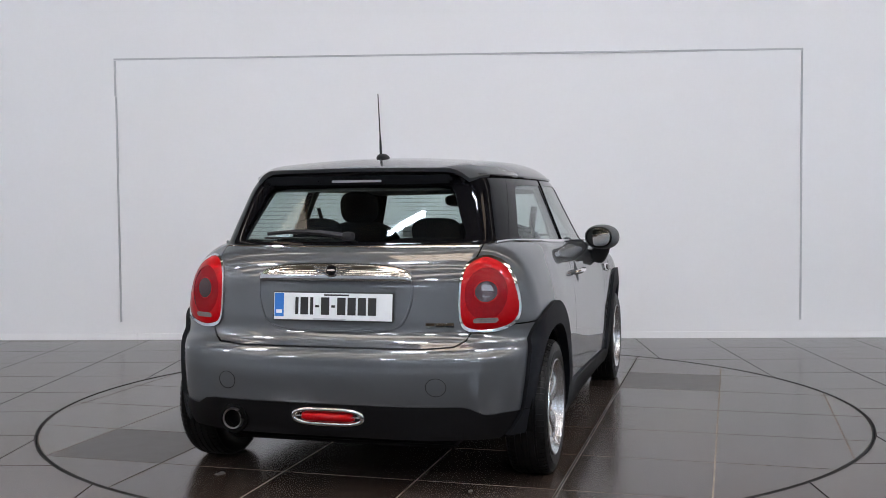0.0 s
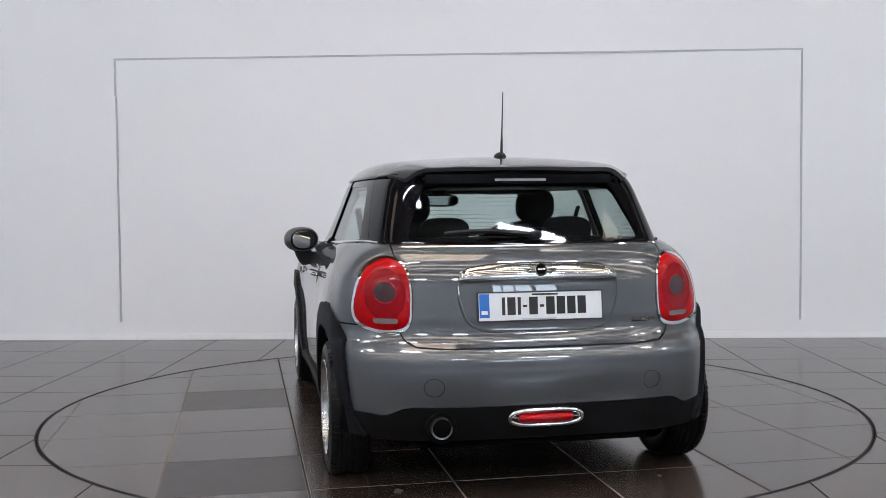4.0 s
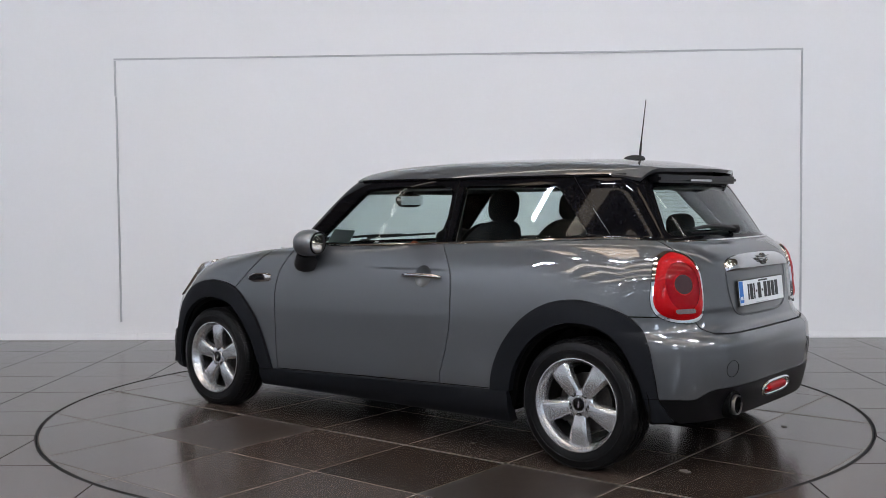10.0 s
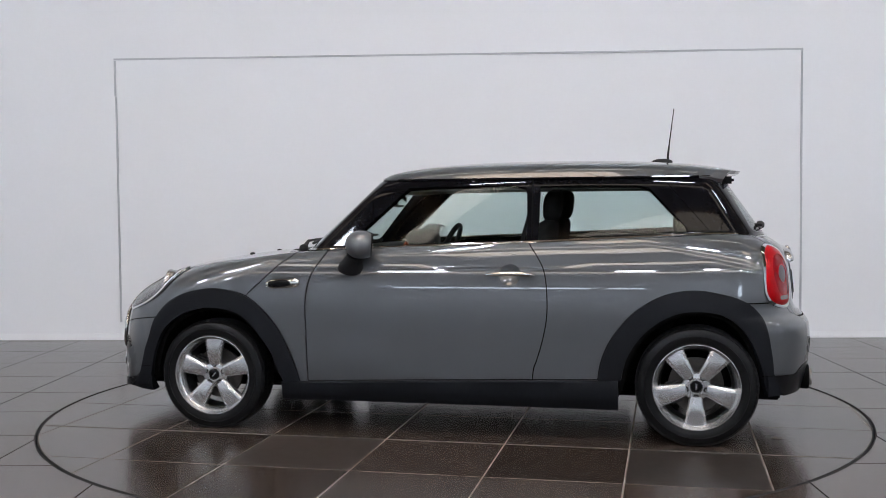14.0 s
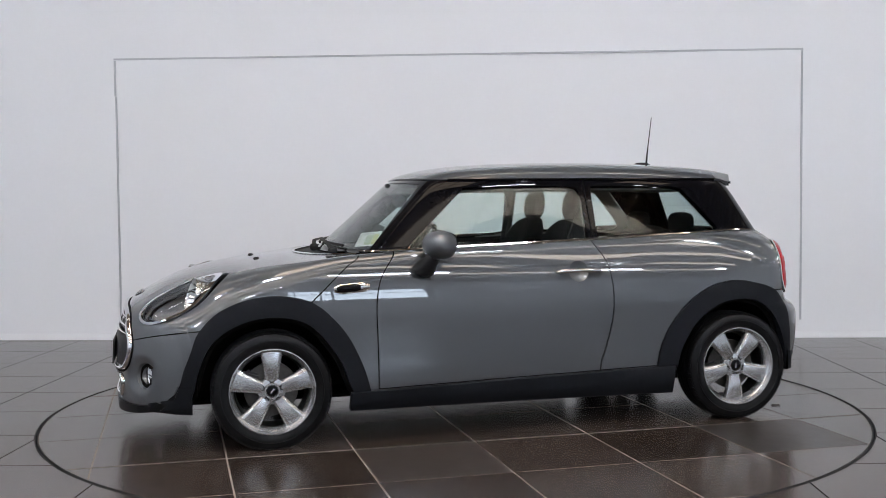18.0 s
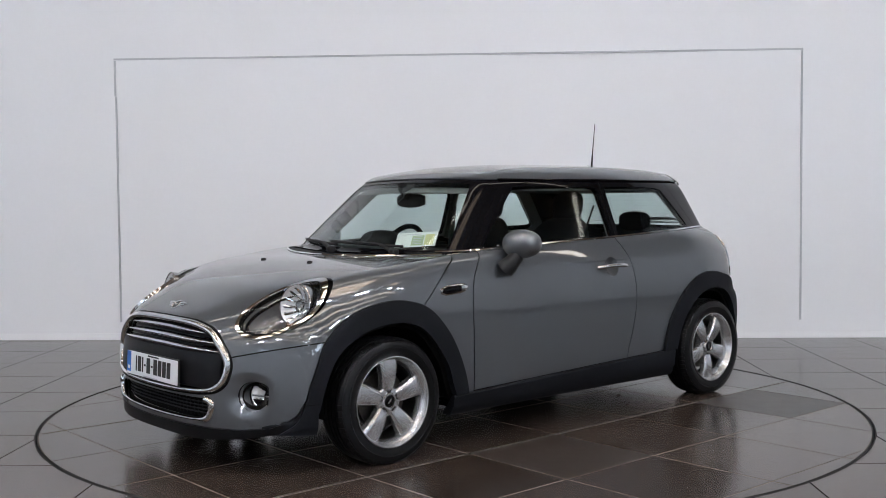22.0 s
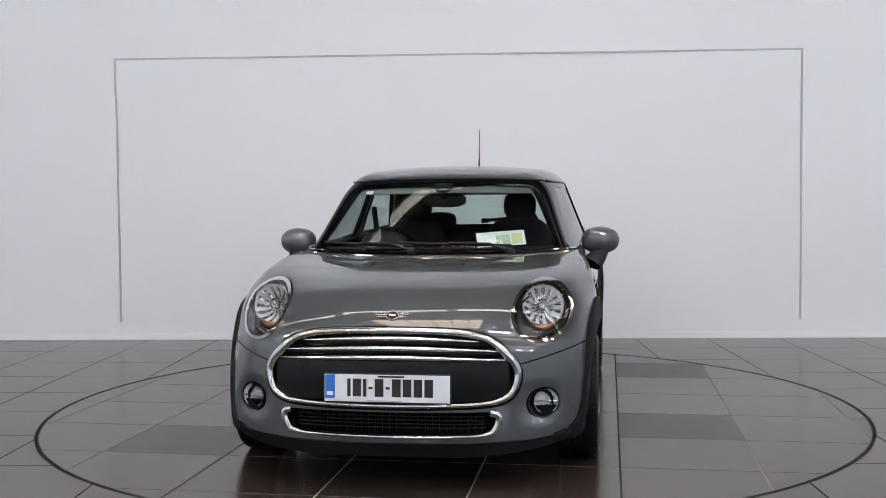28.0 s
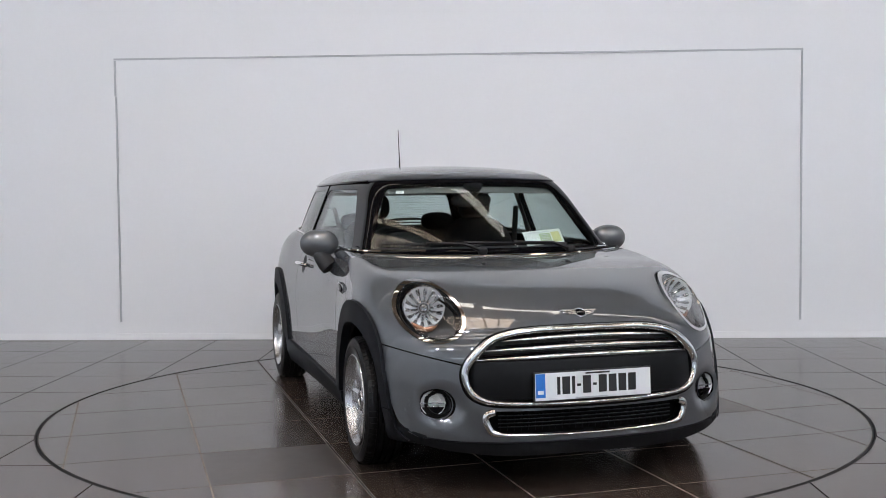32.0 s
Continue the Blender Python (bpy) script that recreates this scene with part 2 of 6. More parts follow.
structure("wall_north", box_mesh("wall_north", (-9.4, 0, -0.1), (14.6, 0.25, ROOM_H), M["wall"]), "plain smooth white painted showroom wall", "wall", m=WALL_AT)
GX = [-9.3] + [q for g in GLAZED for q in g[:2]] + [14.3]
for i in range(0, 6, 2):
    structure("wall_south_%d" % (i // 2 + 1), box_mesh("wall_south", (GX[i], -14.4, -0.1), (GX[i + 1], -14.1, ROOM_H), M["room"]), "plain grey wall beside the glazed openings", "wall")
for i, (gx0, gx1, gz0, gz1) in enumerate(GLAZED):
    structure("wall_south_low_%d" % (i + 1), box_mesh("wall_south_low", (gx0, -14.4, -0.1), (gx1, -14.1, gz0), M["room"]), "low grey wall below a glazed opening", "wall")
    structure("wall_south_upper_%d" % (i + 1), box_mesh("wall_south_upper", (gx0, -14.4, gz1), (gx1, -14.1, ROOM_H), M["room"]), "grey wall above a glazed opening", "wall")
for side_name, lo_x, hi_x in (("wall_east", 14.0, 14.3), ("wall_west", -9.3, -9.0)):
    bm = bmesh.new()
    box(bm, (lo_x, -14.4, -0.1), (hi_x, 3.6, ROOM_H))
    structure(side_name, finish(bm, side_name, M["room"]), "plain grey side wall of the showroom", "wall")

# skirting board with a rounded top, and its joints
bm = bmesh.new()
for x0, x1 in ((-9.0, -2.62), (-2.616, 1.62), (1.624, 14.0)):
    box(bm, (x0, -0.016, 0.0), (x1, -0.001, 0.055), 0.003)
    box(bm, (x0, -0.021, 0.0), (x1, -0.017, 0.018), 0.0015)
structure("baseboard", finish(bm, "baseboard", M["skirting"], True), "low white painted skirting board", "skirting", m=WALL_AT)

# slim aluminium channel forming a large open frame on the wall
frame_thing = tagged(new("wall_frame"), "slim grey aluminium channel frame on the white wall", "wall frame")
frame_thing.matrix_basis = WALL_AT
FX0, FX1, FZ0, FZ1 = -2.773, 3.140, 0.155, 2.457


def channel(name, a, b):
    """A shallow U of two thin lips between two corners of the frame."""
    bm = bmesh.new()
    lip, w, deep = 0.004, 0.016, 0.010
    if abs(b[0] - a[0]) > abs(b[1] - a[1]):
        box(bm, (a[0], -deep, a[1] - w / 2), (b[0], -0.001, a[1] - w / 2 + lip), 0.001)
        box(bm, (a[0], -deep, a[1] + w / 2 - lip), (b[0], -0.001, a[1] + w / 2), 0.001)
        box(bm, (a[0], -0.004, a[1] - w / 2 + lip), (b[0], -0.001, a[1] + w / 2 - lip))
    else:
        box(bm, (a[0] - w / 2, -deep, a[1]), (a[0] - w / 2 + lip, -0.001, b[1]), 0.001)
        box(bm, (a[0] + w / 2 - lip, -deep, a[1]), (a[0] + w / 2, -0.001, b[1]), 0.001)
        box(bm, (a[0] - w / 2 + lip, -0.004, a[1]), (a[0] + w / 2 - lip, -0.001, b[1]))
    return place(name, finish(bm, name, M["strip"], True), frame_thing)


channel("upright", (FX0 + 0.006, FZ0), (FX0 + 0.006, FZ1 - 0.325))
channel("upright", (FX0, FZ1 - 0.320), (FX0, FZ1 - 0.012))
channel("upright", (FX1, FZ0), (FX1, FZ1 - 0.012))
channel("rail", (FX0 - 0.01, FZ1), (FX1 + 0.01, FZ1))

# roof: beige lining with dark purlins, roof lights and fluorescent battens
bm = bmesh.new()
box(bm, (-9.3, -14.4, ROOM_H), (14.3, 4.2, ROOM_H + 0.2))
for i in range(89):
    x = -8.8 + i * 0.255
    box(bm, (x, -14.1, ROOM_H - 0.03), (x + 0.05, 3.3, ROOM_H + 0.002))
structure("ceiling", finish(bm, "ceiling", M["ceiling"]), "beige ribbed roof lining of the showroom", "ceiling")
for i in range(8):
    y = -12.9 + i * 2.05
    structure("purlin", box_mesh("purlin", (-9.0, y, ROOM_H - 0.30), (14.0, y + 0.09, ROOM_H - 0.035), M["purlin"], 0.01), "dark steel roof beam under the lining", "beam")


def batten(x, y, length=1.05):
    thing = tagged(new("strip_light"), "white fluorescent batten hung under the roof", "ceiling light", "strip lights under the roof")
    thing.matrix_basis = Matrix.Translation((x, y, ROOM_H - 0.38))
    place("housing", box_mesh("housing", (-length / 2, -0.09, 0.03), (length / 2, 0.09, 0.07), M["skirting"], 0.008), thing)
    place("diffuser", box_mesh("diffuser", (-length / 2 + 0.02, -0.05, -0.03), (length / 2 - 0.02, 0.05, 0.029), M["tube"], 0.02), thing, "glowing white diffuser")
    for s in (-1, 1):
        place("hanger", box_mesh("hanger", (s * length * 0.38 - 0.008, -0.008, 0.07), (s * length * 0.38 + 0.008, 0.008, 0.345), M["purlin"]), thing)
    return thing


first = batten(-7.75, -9.4)
for by in (-9.4, -2.9):
    for bx in (-7.75, -4.65, -1.55, 1.55, 4.65, 7.75, 10.85):
        if (bx, by) != (-7.75, -9.4):
            copy_thing(first, Matrix.Translation((bx + (0.3 if by > -5 else 0.0), by, ROOM_H - 0.38)))

# roof sheets in rows between the beams; their own glow stands in for daylight
sheet_me = box_mesh("roof_light", (-0.97, -0.22, -0.012), (0.97, 0.22, 0.012), M["rooflight"], 0.004)
slim_me = box_mesh("roof_light", (-0.88, -0.07, -0.012), (0.88, 0.07, 0.012), M["rooflight_bright"], 0.004)
# rows at -10.7 and -8.1 are unseen, added to hold the light level
for ry in (-10.7, -8.1, -5.9, -4.35, 0.35):
    for k in range(11):
        structure("roof_light", slim_me if ry > 0 else sheet_me, "pale roof sheet glowing in place of daylight", "roof light", loc=(-9.0 + 2.0 * k, ry, ROOM_H - 0.045))
# a wide band of yellowed ribbed sheets over the turntable
def ribbed_sheet(count):
    bm = bmesh.new()
    for q in range(count):
        box(bm, (-0.205, -0.98 + 0.66 * q, -0.012), (0.205, -0.38 + 0.66 * q, 0.012), 0.004)
    return finish(bm, "roof_light", M["ribbed_light"])


long_sheet, short_sheet = ribbed_sheet(3), ribbed_sheet(1)
for k in (0, 1, 2, 3, 8, 9, 10, 11, 12, 19, 20, 21):
    structure("roof_light", long_sheet if 5 < k < 15 else short_sheet, "yellowed ribbed roof sheet letting daylight in", "roof light", loc=(-4.83 + 0.46 * k, -1.37, ROOM_H - 0.045))

# glazed front behind the camera
for i, (gx0, gx1, gz0, gz1) in enumerate(GLAZED):
    w = tagged(new("window_%d" % (i + 1)), "four-light aluminium-framed showroom window", "window", "", "structure")
    w.matrix_basis = Matrix.Translation((gx0, -14.25, gz0))
    wide, high = gx1 - gx0, gz1 - gz0
    for lo, hi in (((0, -0.05, 0), (wide, 0.05, 0.06)), ((0, -0.05, high - 0.06), (wide, 0.05, high)), ((0.05, -0.045, 0.62 * high), (wide - 0.05, 0.045, 0.62 * high + 0.05))):
        place("rail", box_mesh("rail", lo, hi, M["purlin"], 0.006), w)
    for k in range(5):
        x = k * (wide - 0.05) / 4
        place("mullion", box_mesh("mullion", (x, -0.048, 0.061), (x + 0.05, 0.048, high - 0.061), M["purlin"], 0.006), w)
    for k in range(4):
        x = k * (wide - 0.05) / 4 + 0.05
        pane = place("pane", box_mesh("pane", (x, -0.004, 0.061), (x + (wide - 0.05) / 4 - 0.05, 0.004, high - 0.061), M["lens"]), w)
        pane.visible_shadow = False

# ---------------------------------------------------------------- floor
RING = 2.2865
TILE_X, TILE_Y, FLOOR_TURN = 0.606, 0.614, -1.0
bm = bmesh.new()
inner = [bm.verts.new((1.01 * RING * math.cos(a), 1.01 * RING * math.sin(a), -0.004)) for a in (2 * math.pi * i / 192 for i in range(192))]
outer = [bm.verts.new((40 * math.cos(a), 40 * math.sin(a), -0.004)) for a in (2 * math.pi * i / 192 for i in range(192))]
for i in range(192):
    bm.faces.new((inner[i], outer[i], outer[(i + 1) % 192], inner[(i + 1) % 192]))
floor = structure("floor", finish(bm, "floor", M["grout"]), "dark porcelain tiled showroom floor", "floor")
pit = structure("turntable_pit", lathe_mesh("turntable_pit", [(0.0, -0.12), (1.012 * RING, -0.12), (1.012 * RING, -0.004)], M["ring_gap"], "z", 128), "black pit round the turntable's edge", "pit")


def clip_disc(poly, radius, keep_inside, n=192):
    """Cuts a convex polygon with a circle; returns the outline's points (empty: nothing left)."""
    out, k = [], len(poly)
    dense = []
    for i in range(k):
        a, b = Vector(poly[i]), Vector(poly[(i + 1) % k])
        steps = max(2, int((b - a).length / 0.03))
        dense += [a + (b - a) * (s / steps) for s in range(steps)]
    inside = [(p.length < radius) == keep_inside for p in dense]
    if all(inside):
        return [tuple(p) for p in poly]
    if not any(inside):
        return []
    for p, ok, q, ok2 in zip(dense, inside, dense[1:] + dense[:1], inside[1:] + inside[:1]):
        if ok:
            out.append(p)
        if ok != ok2:
            lo, hi = (p, q) if ok else (q, p)
            for _ in range(20):
                mid = (lo + hi) / 2
                if (mid.length < radius) == keep_inside:
                    lo = mid
                else:
                    hi = mid
            out.append(lo)
    # points on the circle between neighbouring cuts
    res = []
    for p, q in zip(out, out[1:] + out[:1]):
        res.append(tuple(p))
        if abs(p.length - radius) < 1e-3 and abs(q.length - radius) < 1e-3:
            a, b = math.atan2(p.y, p.x), math.atan2(q.y, q.x)
            d = (b - a + math.pi) % (2 * math.pi) - math.pi
            m = int(abs(d) / 0.03)
            for s in range(1, m + 1):
                t = a + d * s / (m + 1)
                res.append((radius * math.cos(t), radius * math.sin(t)))
    return res


def tile_mesh(outline, z=0.0, edge=0.0025):
    """A tile with a soft worn edge: a flat top and a narrow sloping rim."""
    bm = bmesh.new()
    c = sum((Vector(p) for p in outline), Vector((0, 0))) / len(outline)
    top = [bm.verts.new((c.x + (p[0] - c.x) * (1 - edge / max(0.05, (Vector(p) - c).length)), c.y + (p[1] - c.y) * (1 - edge / max(0.05, (Vector(p) - c).length)), z)) for p in outline]
    low = [bm.verts.new((p[0], p[1], z - 0.006)) for p in outline]
    bm.faces.new(top)
    for i in range(len(outline)):
        j = (i + 1) % len(outline)
        bm.faces.new((top[i], low[i], low[j], top[j]))
    bmesh.ops.recalc_face_normals(bm, faces=bm.faces)
    if bm.faces[:][0].normal.z < 0:
        bmesh.ops.reverse_faces(bm, faces=bm.faces)
    return finish(bm, "tile", M["tile"])


J = 0.0022  # half a joint
turn = Matrix.Rotation(radians(FLOOR_TURN), 4, "Z")
whole = tile_mesh([(-TILE_X / 2 + J, -TILE_Y / 2 + J), (TILE_X / 2 - J, -TILE_Y / 2 + J), (TILE_X / 2 - J, TILE_Y / 2 - J), (-TILE_X / 2 + J, TILE_Y / 2 - J)])
far = bmesh.new()
for i in range(-12, 17):
    for k in range(-20, 8):
        cx, cy = -1.51 + (i + 0.5) * TILE_X, -1.41 + (k + 0.5) * TILE_Y
        corners = [(turn @ Vector((cx + sx * (TILE_X / 2 - J), cy + sy * (TILE_Y / 2 - J), 0))).to_2d() for sx, sy in ((-1, -1), (1, -1), (1, 1), (-1, 1))]
        centre = turn @ Vector((cx, cy, 0))
        if centre.y > 3.3:
            continue
        if centre.y < -4.4 or abs(centre.x) > 5.2:
            quad = [far.verts.new((p.x, p.y, 0)) for p in corners]
            far.faces.new(quad)
            continue
        cut = clip_disc(corners, RING + 0.010, False)
        if not cut:
            continue
        if len(cut) == 4:
            place("tile", whole, floor, m=Matrix.Translation(centre) @ turn)
        else:
            local = [(p[0] - centre.x, p[1] - centre.y) for p in cut]
            place("tile", tile_mesh(local), floor, loc=centre)
tagged(place("far_tiles", finish(far, "far_tiles", M["tile"]), floor), kind="stuff")

# the ring round the turntable: a steel edge to either side of a black gap
structure("ring_edge", lathe_mesh("ring_edge", [(RING + 0.0095, -0.02), (RING + 0.0095, 0.0015), (RING + 0.0075, 0.0022), (RING + 0.0045, 0.0), (RING + 0.0045, -0.02)], M["ring_gap"], "z", 192, True), "thin dark steel edging round the turntable", "edging")

# ---------------------------------------------------------------- turntable
turntable = tagged(new("turntable"), "round flush turntable covered in dark floor tiles", "turntable")
place("deck", lathe_mesh("deck", [(0.0, -0.0012), (RING - 0.009, -0.0012), (RING - 0.009, -0.06), (0.0, -0.06)], M["deck_grout"], "z", 192), turntable, "pale grout between the tiles")
place("rim", lathe_mesh("rim", [(RING - 0.0085, -0.05), (RING - 0.0085, 0.0005), (RING - 0.005, 0.0018), (RING - 0.003, -0.001), (RING - 0.003, -0.05)], M["ring_gap"], "z", 192, True), turntable, "dark steel rim")
OX, OY = -1.3666, 0.0106
IX, IY = 0.602, 0.614
xs = [OX + 0.314 + IX * i for i in range(-6, 12)]
ys = [OY + 0.941 + IY * i for i in range(-7, 6)]
plain = tile_mesh([(-IX / 2 + J, -IY / 2 + J), (IX / 2 - J, -IY / 2 + J), (IX / 2 - J, IY / 2 - J), (-IX / 2 + J, IY / 2 - J)])
CORNERS = [(-IX / 2 + J, -IY / 2 + J), (IX / 2 - J, -IY / 2 + J), (IX / 2 - J, IY / 2 - J), (-IX / 2 + J, IY / 2 - J)]
newer = tile_mesh(CORNERS)
newer.materials[0] = M["newer_tile"]
REPLACED = {(2, 0), (-1, 0), (3, -4)}  # tiles laid later, darker and duller than the rest
for i, (xa, xb) in enumerate(zip(xs, xs[1:])):
    for j, (ya, yb) in enumerate(zip(ys, ys[1:])):
        cut = clip_disc([(xa + J, ya + J), (xb - J, ya + J), (xb - J, yb - J), (xa + J, yb - J)], RING - 0.0092, True)
        if len(cut) < 3:
            continue
        cx, cy = (xa + xb) / 2, (ya + yb) / 2
        dull = (i - 6, j - 7) in REPLACED
        if len(cut) == 4:
            place("tile", newer if dull else plain, turntable, loc=(cx, cy, 0))
        else:
            me = tile_mesh([(p[0] - cx, p[1] - cy) for p in cut])
            if dull:
                me.materials[0] = M["newer_tile"]
            place("tile", me, turntable, loc=(cx, cy, 0))
# pale worn metal strips in the joints where the deck's sections meet
for y in (OY + 0.941, OY + 0.941 - 3 * IY):
    half = math.sqrt((RING - 0.02) ** 2 - y * y)
    for off in (-0.0055, 0.0055):
        place("section_joint", box_mesh("section_joint", (-half, y + off - 0.0009, -0.005), (half, y + off + 0.0009, 0.0012), M["pale_joint"]), turntable, "pale worn metal joint strip")
    place("section_gap", box_mesh("section_gap", (-half, y - 0.0045, -0.005), (half, y + 0.0045, 0.0008), M["grout"]), turntable, "dark joint between the deck's sections")
# ---------------------------------------------------------------- the car's skin
# Car space: x forward from the rear axle, y to the car's own left, z up from the ground.


def curve(*pts):
    """A smooth function through (x, y) pairs."""
    px, py = np.array(pts, float).T
    m = np.gradient(py, px)

    def f(v):
        v = np.clip(np.asarray(v, float), px[0], px[-1])
        i = np.clip(np.searchsorted(px, v) - 1, 0, len(px) - 2)
        hh = px[i + 1] - px[i]
        t = (v - px[i]) / hh
        return (2 * t**3 - 3 * t**2 + 1) * py[i] + (t**3 - 2 * t**2 + t) * hh * m[i] + (-2 * t**3 + 3 * t**2) * py[i + 1] + (t**3 - t**2) * hh * m[i + 1]

    return f


def smax(a, b, k):
    hh = np.maximum(k - np.abs(a - b), 0) / k
    return np.maximum(a, b) + hh * hh * k / 4


def smin(a, b, k):
    return -smax(-a, -b, k)


def sstep(a, b, v):
    t = np.clip((v - a) / (b - a), 0, 1)
    return t * t * (3 - 2 * t)


def belt(x):
    x = np.asarray(x, float)
    t = np.clip((x + 0.42) / 0.37, 0, 1)
    return 0.930 + 0.0385 * (2.1 - x) - 0.022 * (1 - t * t * (3 - 2 * t))


bonnet_line = curve((1.0, 0.985), (1.6, 0.955), (2.0, 0.934), (2.2, 0.922), (2.3, 0.915), (2.45, 0.904), (2.6, 0.886), (2.72, 0.867), (2.83, 0.843), (2.95, 0.805), (3.05, 0.756), (3.11, 0.722), (3.17, 0.680), (3.215, 0.636), (3.245, 0.58), (3.27, 0.50))
nose_line = curve((0.0, 3.22), (0.15, 3.235), (0.25, 3.243), (0.4, 3.247), (0.5, 3.246), (0.58, 3.240), (0.66, 3.225), (0.75, 3.215), (1.6, 3.20))
tail_line = curve((0.0, -0.44), (0.16, -0.50), (0.22, -0.535), (0.32, -0.565), (0.42, -0.582), (0.52, -0.585), (0.575, -0.574), (0.60, -0.553), (0.622, -0.522), (0.65, -0.508), (0.72, -0.500), (0.80, -0.492), (0.88, -0.478), (0.94, -0.450), (0.985, -0.410), (1.03, -0.36), (1.6, -0.05))
side_plan = curve((-0.75, 0.680), (-0.4, 0.782), (-0.3, 0.802), (-0.2, 0.819), (-0.1, 0.833), (0.0, 0.841), (0.2, 0.842), (0.5, 0.834), (0.9, 0.826), (1.5, 0.822), (2.0, 0.826), (2.3, 0.839), (2.5, 0.842), (2.6, 0.832), (2.7, 0.819), (2.8, 0.804), (2.9, 0.786), (3.0, 0.763), (3.4, 0.64))
side_fall = curve((0.0, 0.06), (0.15, 0.030), (0.25, 0.012), (0.35, 0.003), (0.5, 0.0), (0.62, -0.001), (0.70, 0.003), (0.78, 0.014), (0.84, 0.027), (0.90, 0.045), (0.96, 0.068), (1.02, 0.095), (1.2, 0.2))
roof_line = curve((-0.6, 1.25), (-0.3, 1.316), (-0.24, 1.334), (-0.08, 1.366), (0.12, 1.387), (0.36, 1.399), (0.6, 1.404), (0.87, 1.405), (1.1, 1.401), (1.3, 1.392), (1.45, 1.379), (1.57, 1.361), (1.66, 1.338), (1.74, 1.306), (1.9, 1.22))


def nose_shift(y):
    return 0.165 * (np.abs(y) / 0.63) ** 3.0


def bumper_shift(y):
    return np.where(np.abs(y) < 0.63, 0.138 * (np.abs(y) / 0.63) ** 3.1, 0.138 + 0.679 * (np.abs(y) - 0.63))


def tail_shift(y):
    return 0.15 * (np.abs(y) / 0.72) ** 3.4


def skin(p):
    """Signed distance (roughly) to the car's outer skin."""
    x, y, z = p[..., 0], np.abs(p[..., 1]), p[..., 2]
    # lower body
    side = y - (side_plan(x) - side_fall(z))
    xs_ = x + nose_shift(y) * sstep(2.45, 2.95, x)
    t0, e = bonnet_line(xs_), 0.004
    slope = (bonnet_line(xs_ + e) - bonnet_line(xs_ - e)) / (2 * e)
    crown = 0.014 * (y / 0.6) ** 2 * sstep(2.0, 2.5, x)
    top_front = (z - t0 + crown) / np.sqrt(1 + slope**2)
    top_rear = z - (belt(x) + 0.012)
    top = np.where(x > 2.0, top_front, top_rear + (top_front - top_rear) * sstep(1.7, 2.0, x))
    nose = x - (nose_line(z) - bumper_shift(y))
    up = sstep(0.55, 0.70, z)
    tail = (tail_line(z) + tail_shift(y) * up + 0.16 * (y / 0.72) ** 4 * (1 - up)) - x
    lower = smax(side, top, 0.05 + 0.10 * sstep(2.1, 2.7, x) + 0.16 * (1 - sstep(-0.40, 0.30, x)))
    lower = smax(lower, nose, 0.07)
    lower = smax(lower, tail, 0.09)
    # greenhouse
    fwd, back = np.maximum(x - 0.8, 0) / 0.93, np.maximum(0.8 - x, 0)
    wide = 0.758 - 0.395 * (z - 0.95) - (0.048 + 0.095 * (z - 0.93)) * fwd**2 - 0.112 * back**3
    gside = (y - wide) / 1.075
    roof = z - (roof_line(x) - 0.022 * (y / 0.45) ** 2)
    screen = (x - (2.155 - 1.125 * (z - 0.927) - 0.17 * (y / 0.69) ** 2)) / 1.5
    hatch = ((-0.371 + 0.70 * (z - 1.0) + 0.10 * (y / 0.58) ** 3) - x) / 1.22
    green = smax(gside, roof, 0.10)
    green = smax(green, screen, 0.03)
    green = smax(green, hatch, 0.05)
    green = np.maximum(green, 0.86 - z)
    return smin(lower, green, 0.012)


def skin_normal(p):
    e, out = 0.0015, np.empty_like(p)
    for i in range(3):
        d = np.zeros(3)
        d[i] = e
        out[:, i] = skin(p + d) - skin(p - d)
    return out / np.maximum(np.linalg.norm(out, axis=1, keepdims=True), 1e-9)


def solve_along(start, ray, lo=0.0, hi=1.0):
    """Where rays from inside leave the skin."""
    a, b = np.full(len(start), lo), np.full(len(start), hi)
    for _ in range(34):
        mid = (a + b) / 2
        inside = skin(start + ray * mid[:, None]) < 0
        a, b = np.where(inside, mid, a), np.where(inside, b, mid)
    return start + ray * a[:, None]


def on_front(y, z, out=0.0, x0=2.2):
    y, z = np.broadcast_arrays(np.asarray(y, float), np.asarray(z, float))
    s = np.stack([np.full(y.shape, x0), y, z], -1).reshape(-1, 3)
    p = solve_along(s, np.tile([3.6 - x0, 0, 0], (len(s), 1)))
    return p + out * skin_normal(p)


def on_back(y, z, out=0.0):
    y, z = np.broadcast_arrays(np.asarray(y, float), np.asarray(z, float))
    s = np.stack([np.full(y.shape, 0.6), y, z], -1).reshape(-1, 3)
    p = solve_along(s, np.tile([-1.6, 0, 0], (len(s), 1)))
    return p + out * skin_normal(p)


def on_side(x, z, out=0.0, sign=1):
    x, z = np.broadcast_arrays(np.asarray(x, float), np.asarray(z, float))
    s = np.stack([x, np.zeros(x.shape), z], -1).reshape(-1, 3)
    p = solve_along(s, np.tile([0, 1.1, 0], (len(s), 1)))
    p = p + out * skin_normal(p)
    return p * np.array([1, sign, 1])


def on_top(x, y, out=0.0):
    x, y = np.broadcast_arrays(np.asarray(x, float), np.asarray(y, float))
    s = np.stack([x, y, np.full(x.shape, 0.6)], -1).reshape(-1, 3)
    p = solve_along(s, np.tile([0, 0, 1.0], (len(s), 1)))
    return p + out * skin_normal(p)


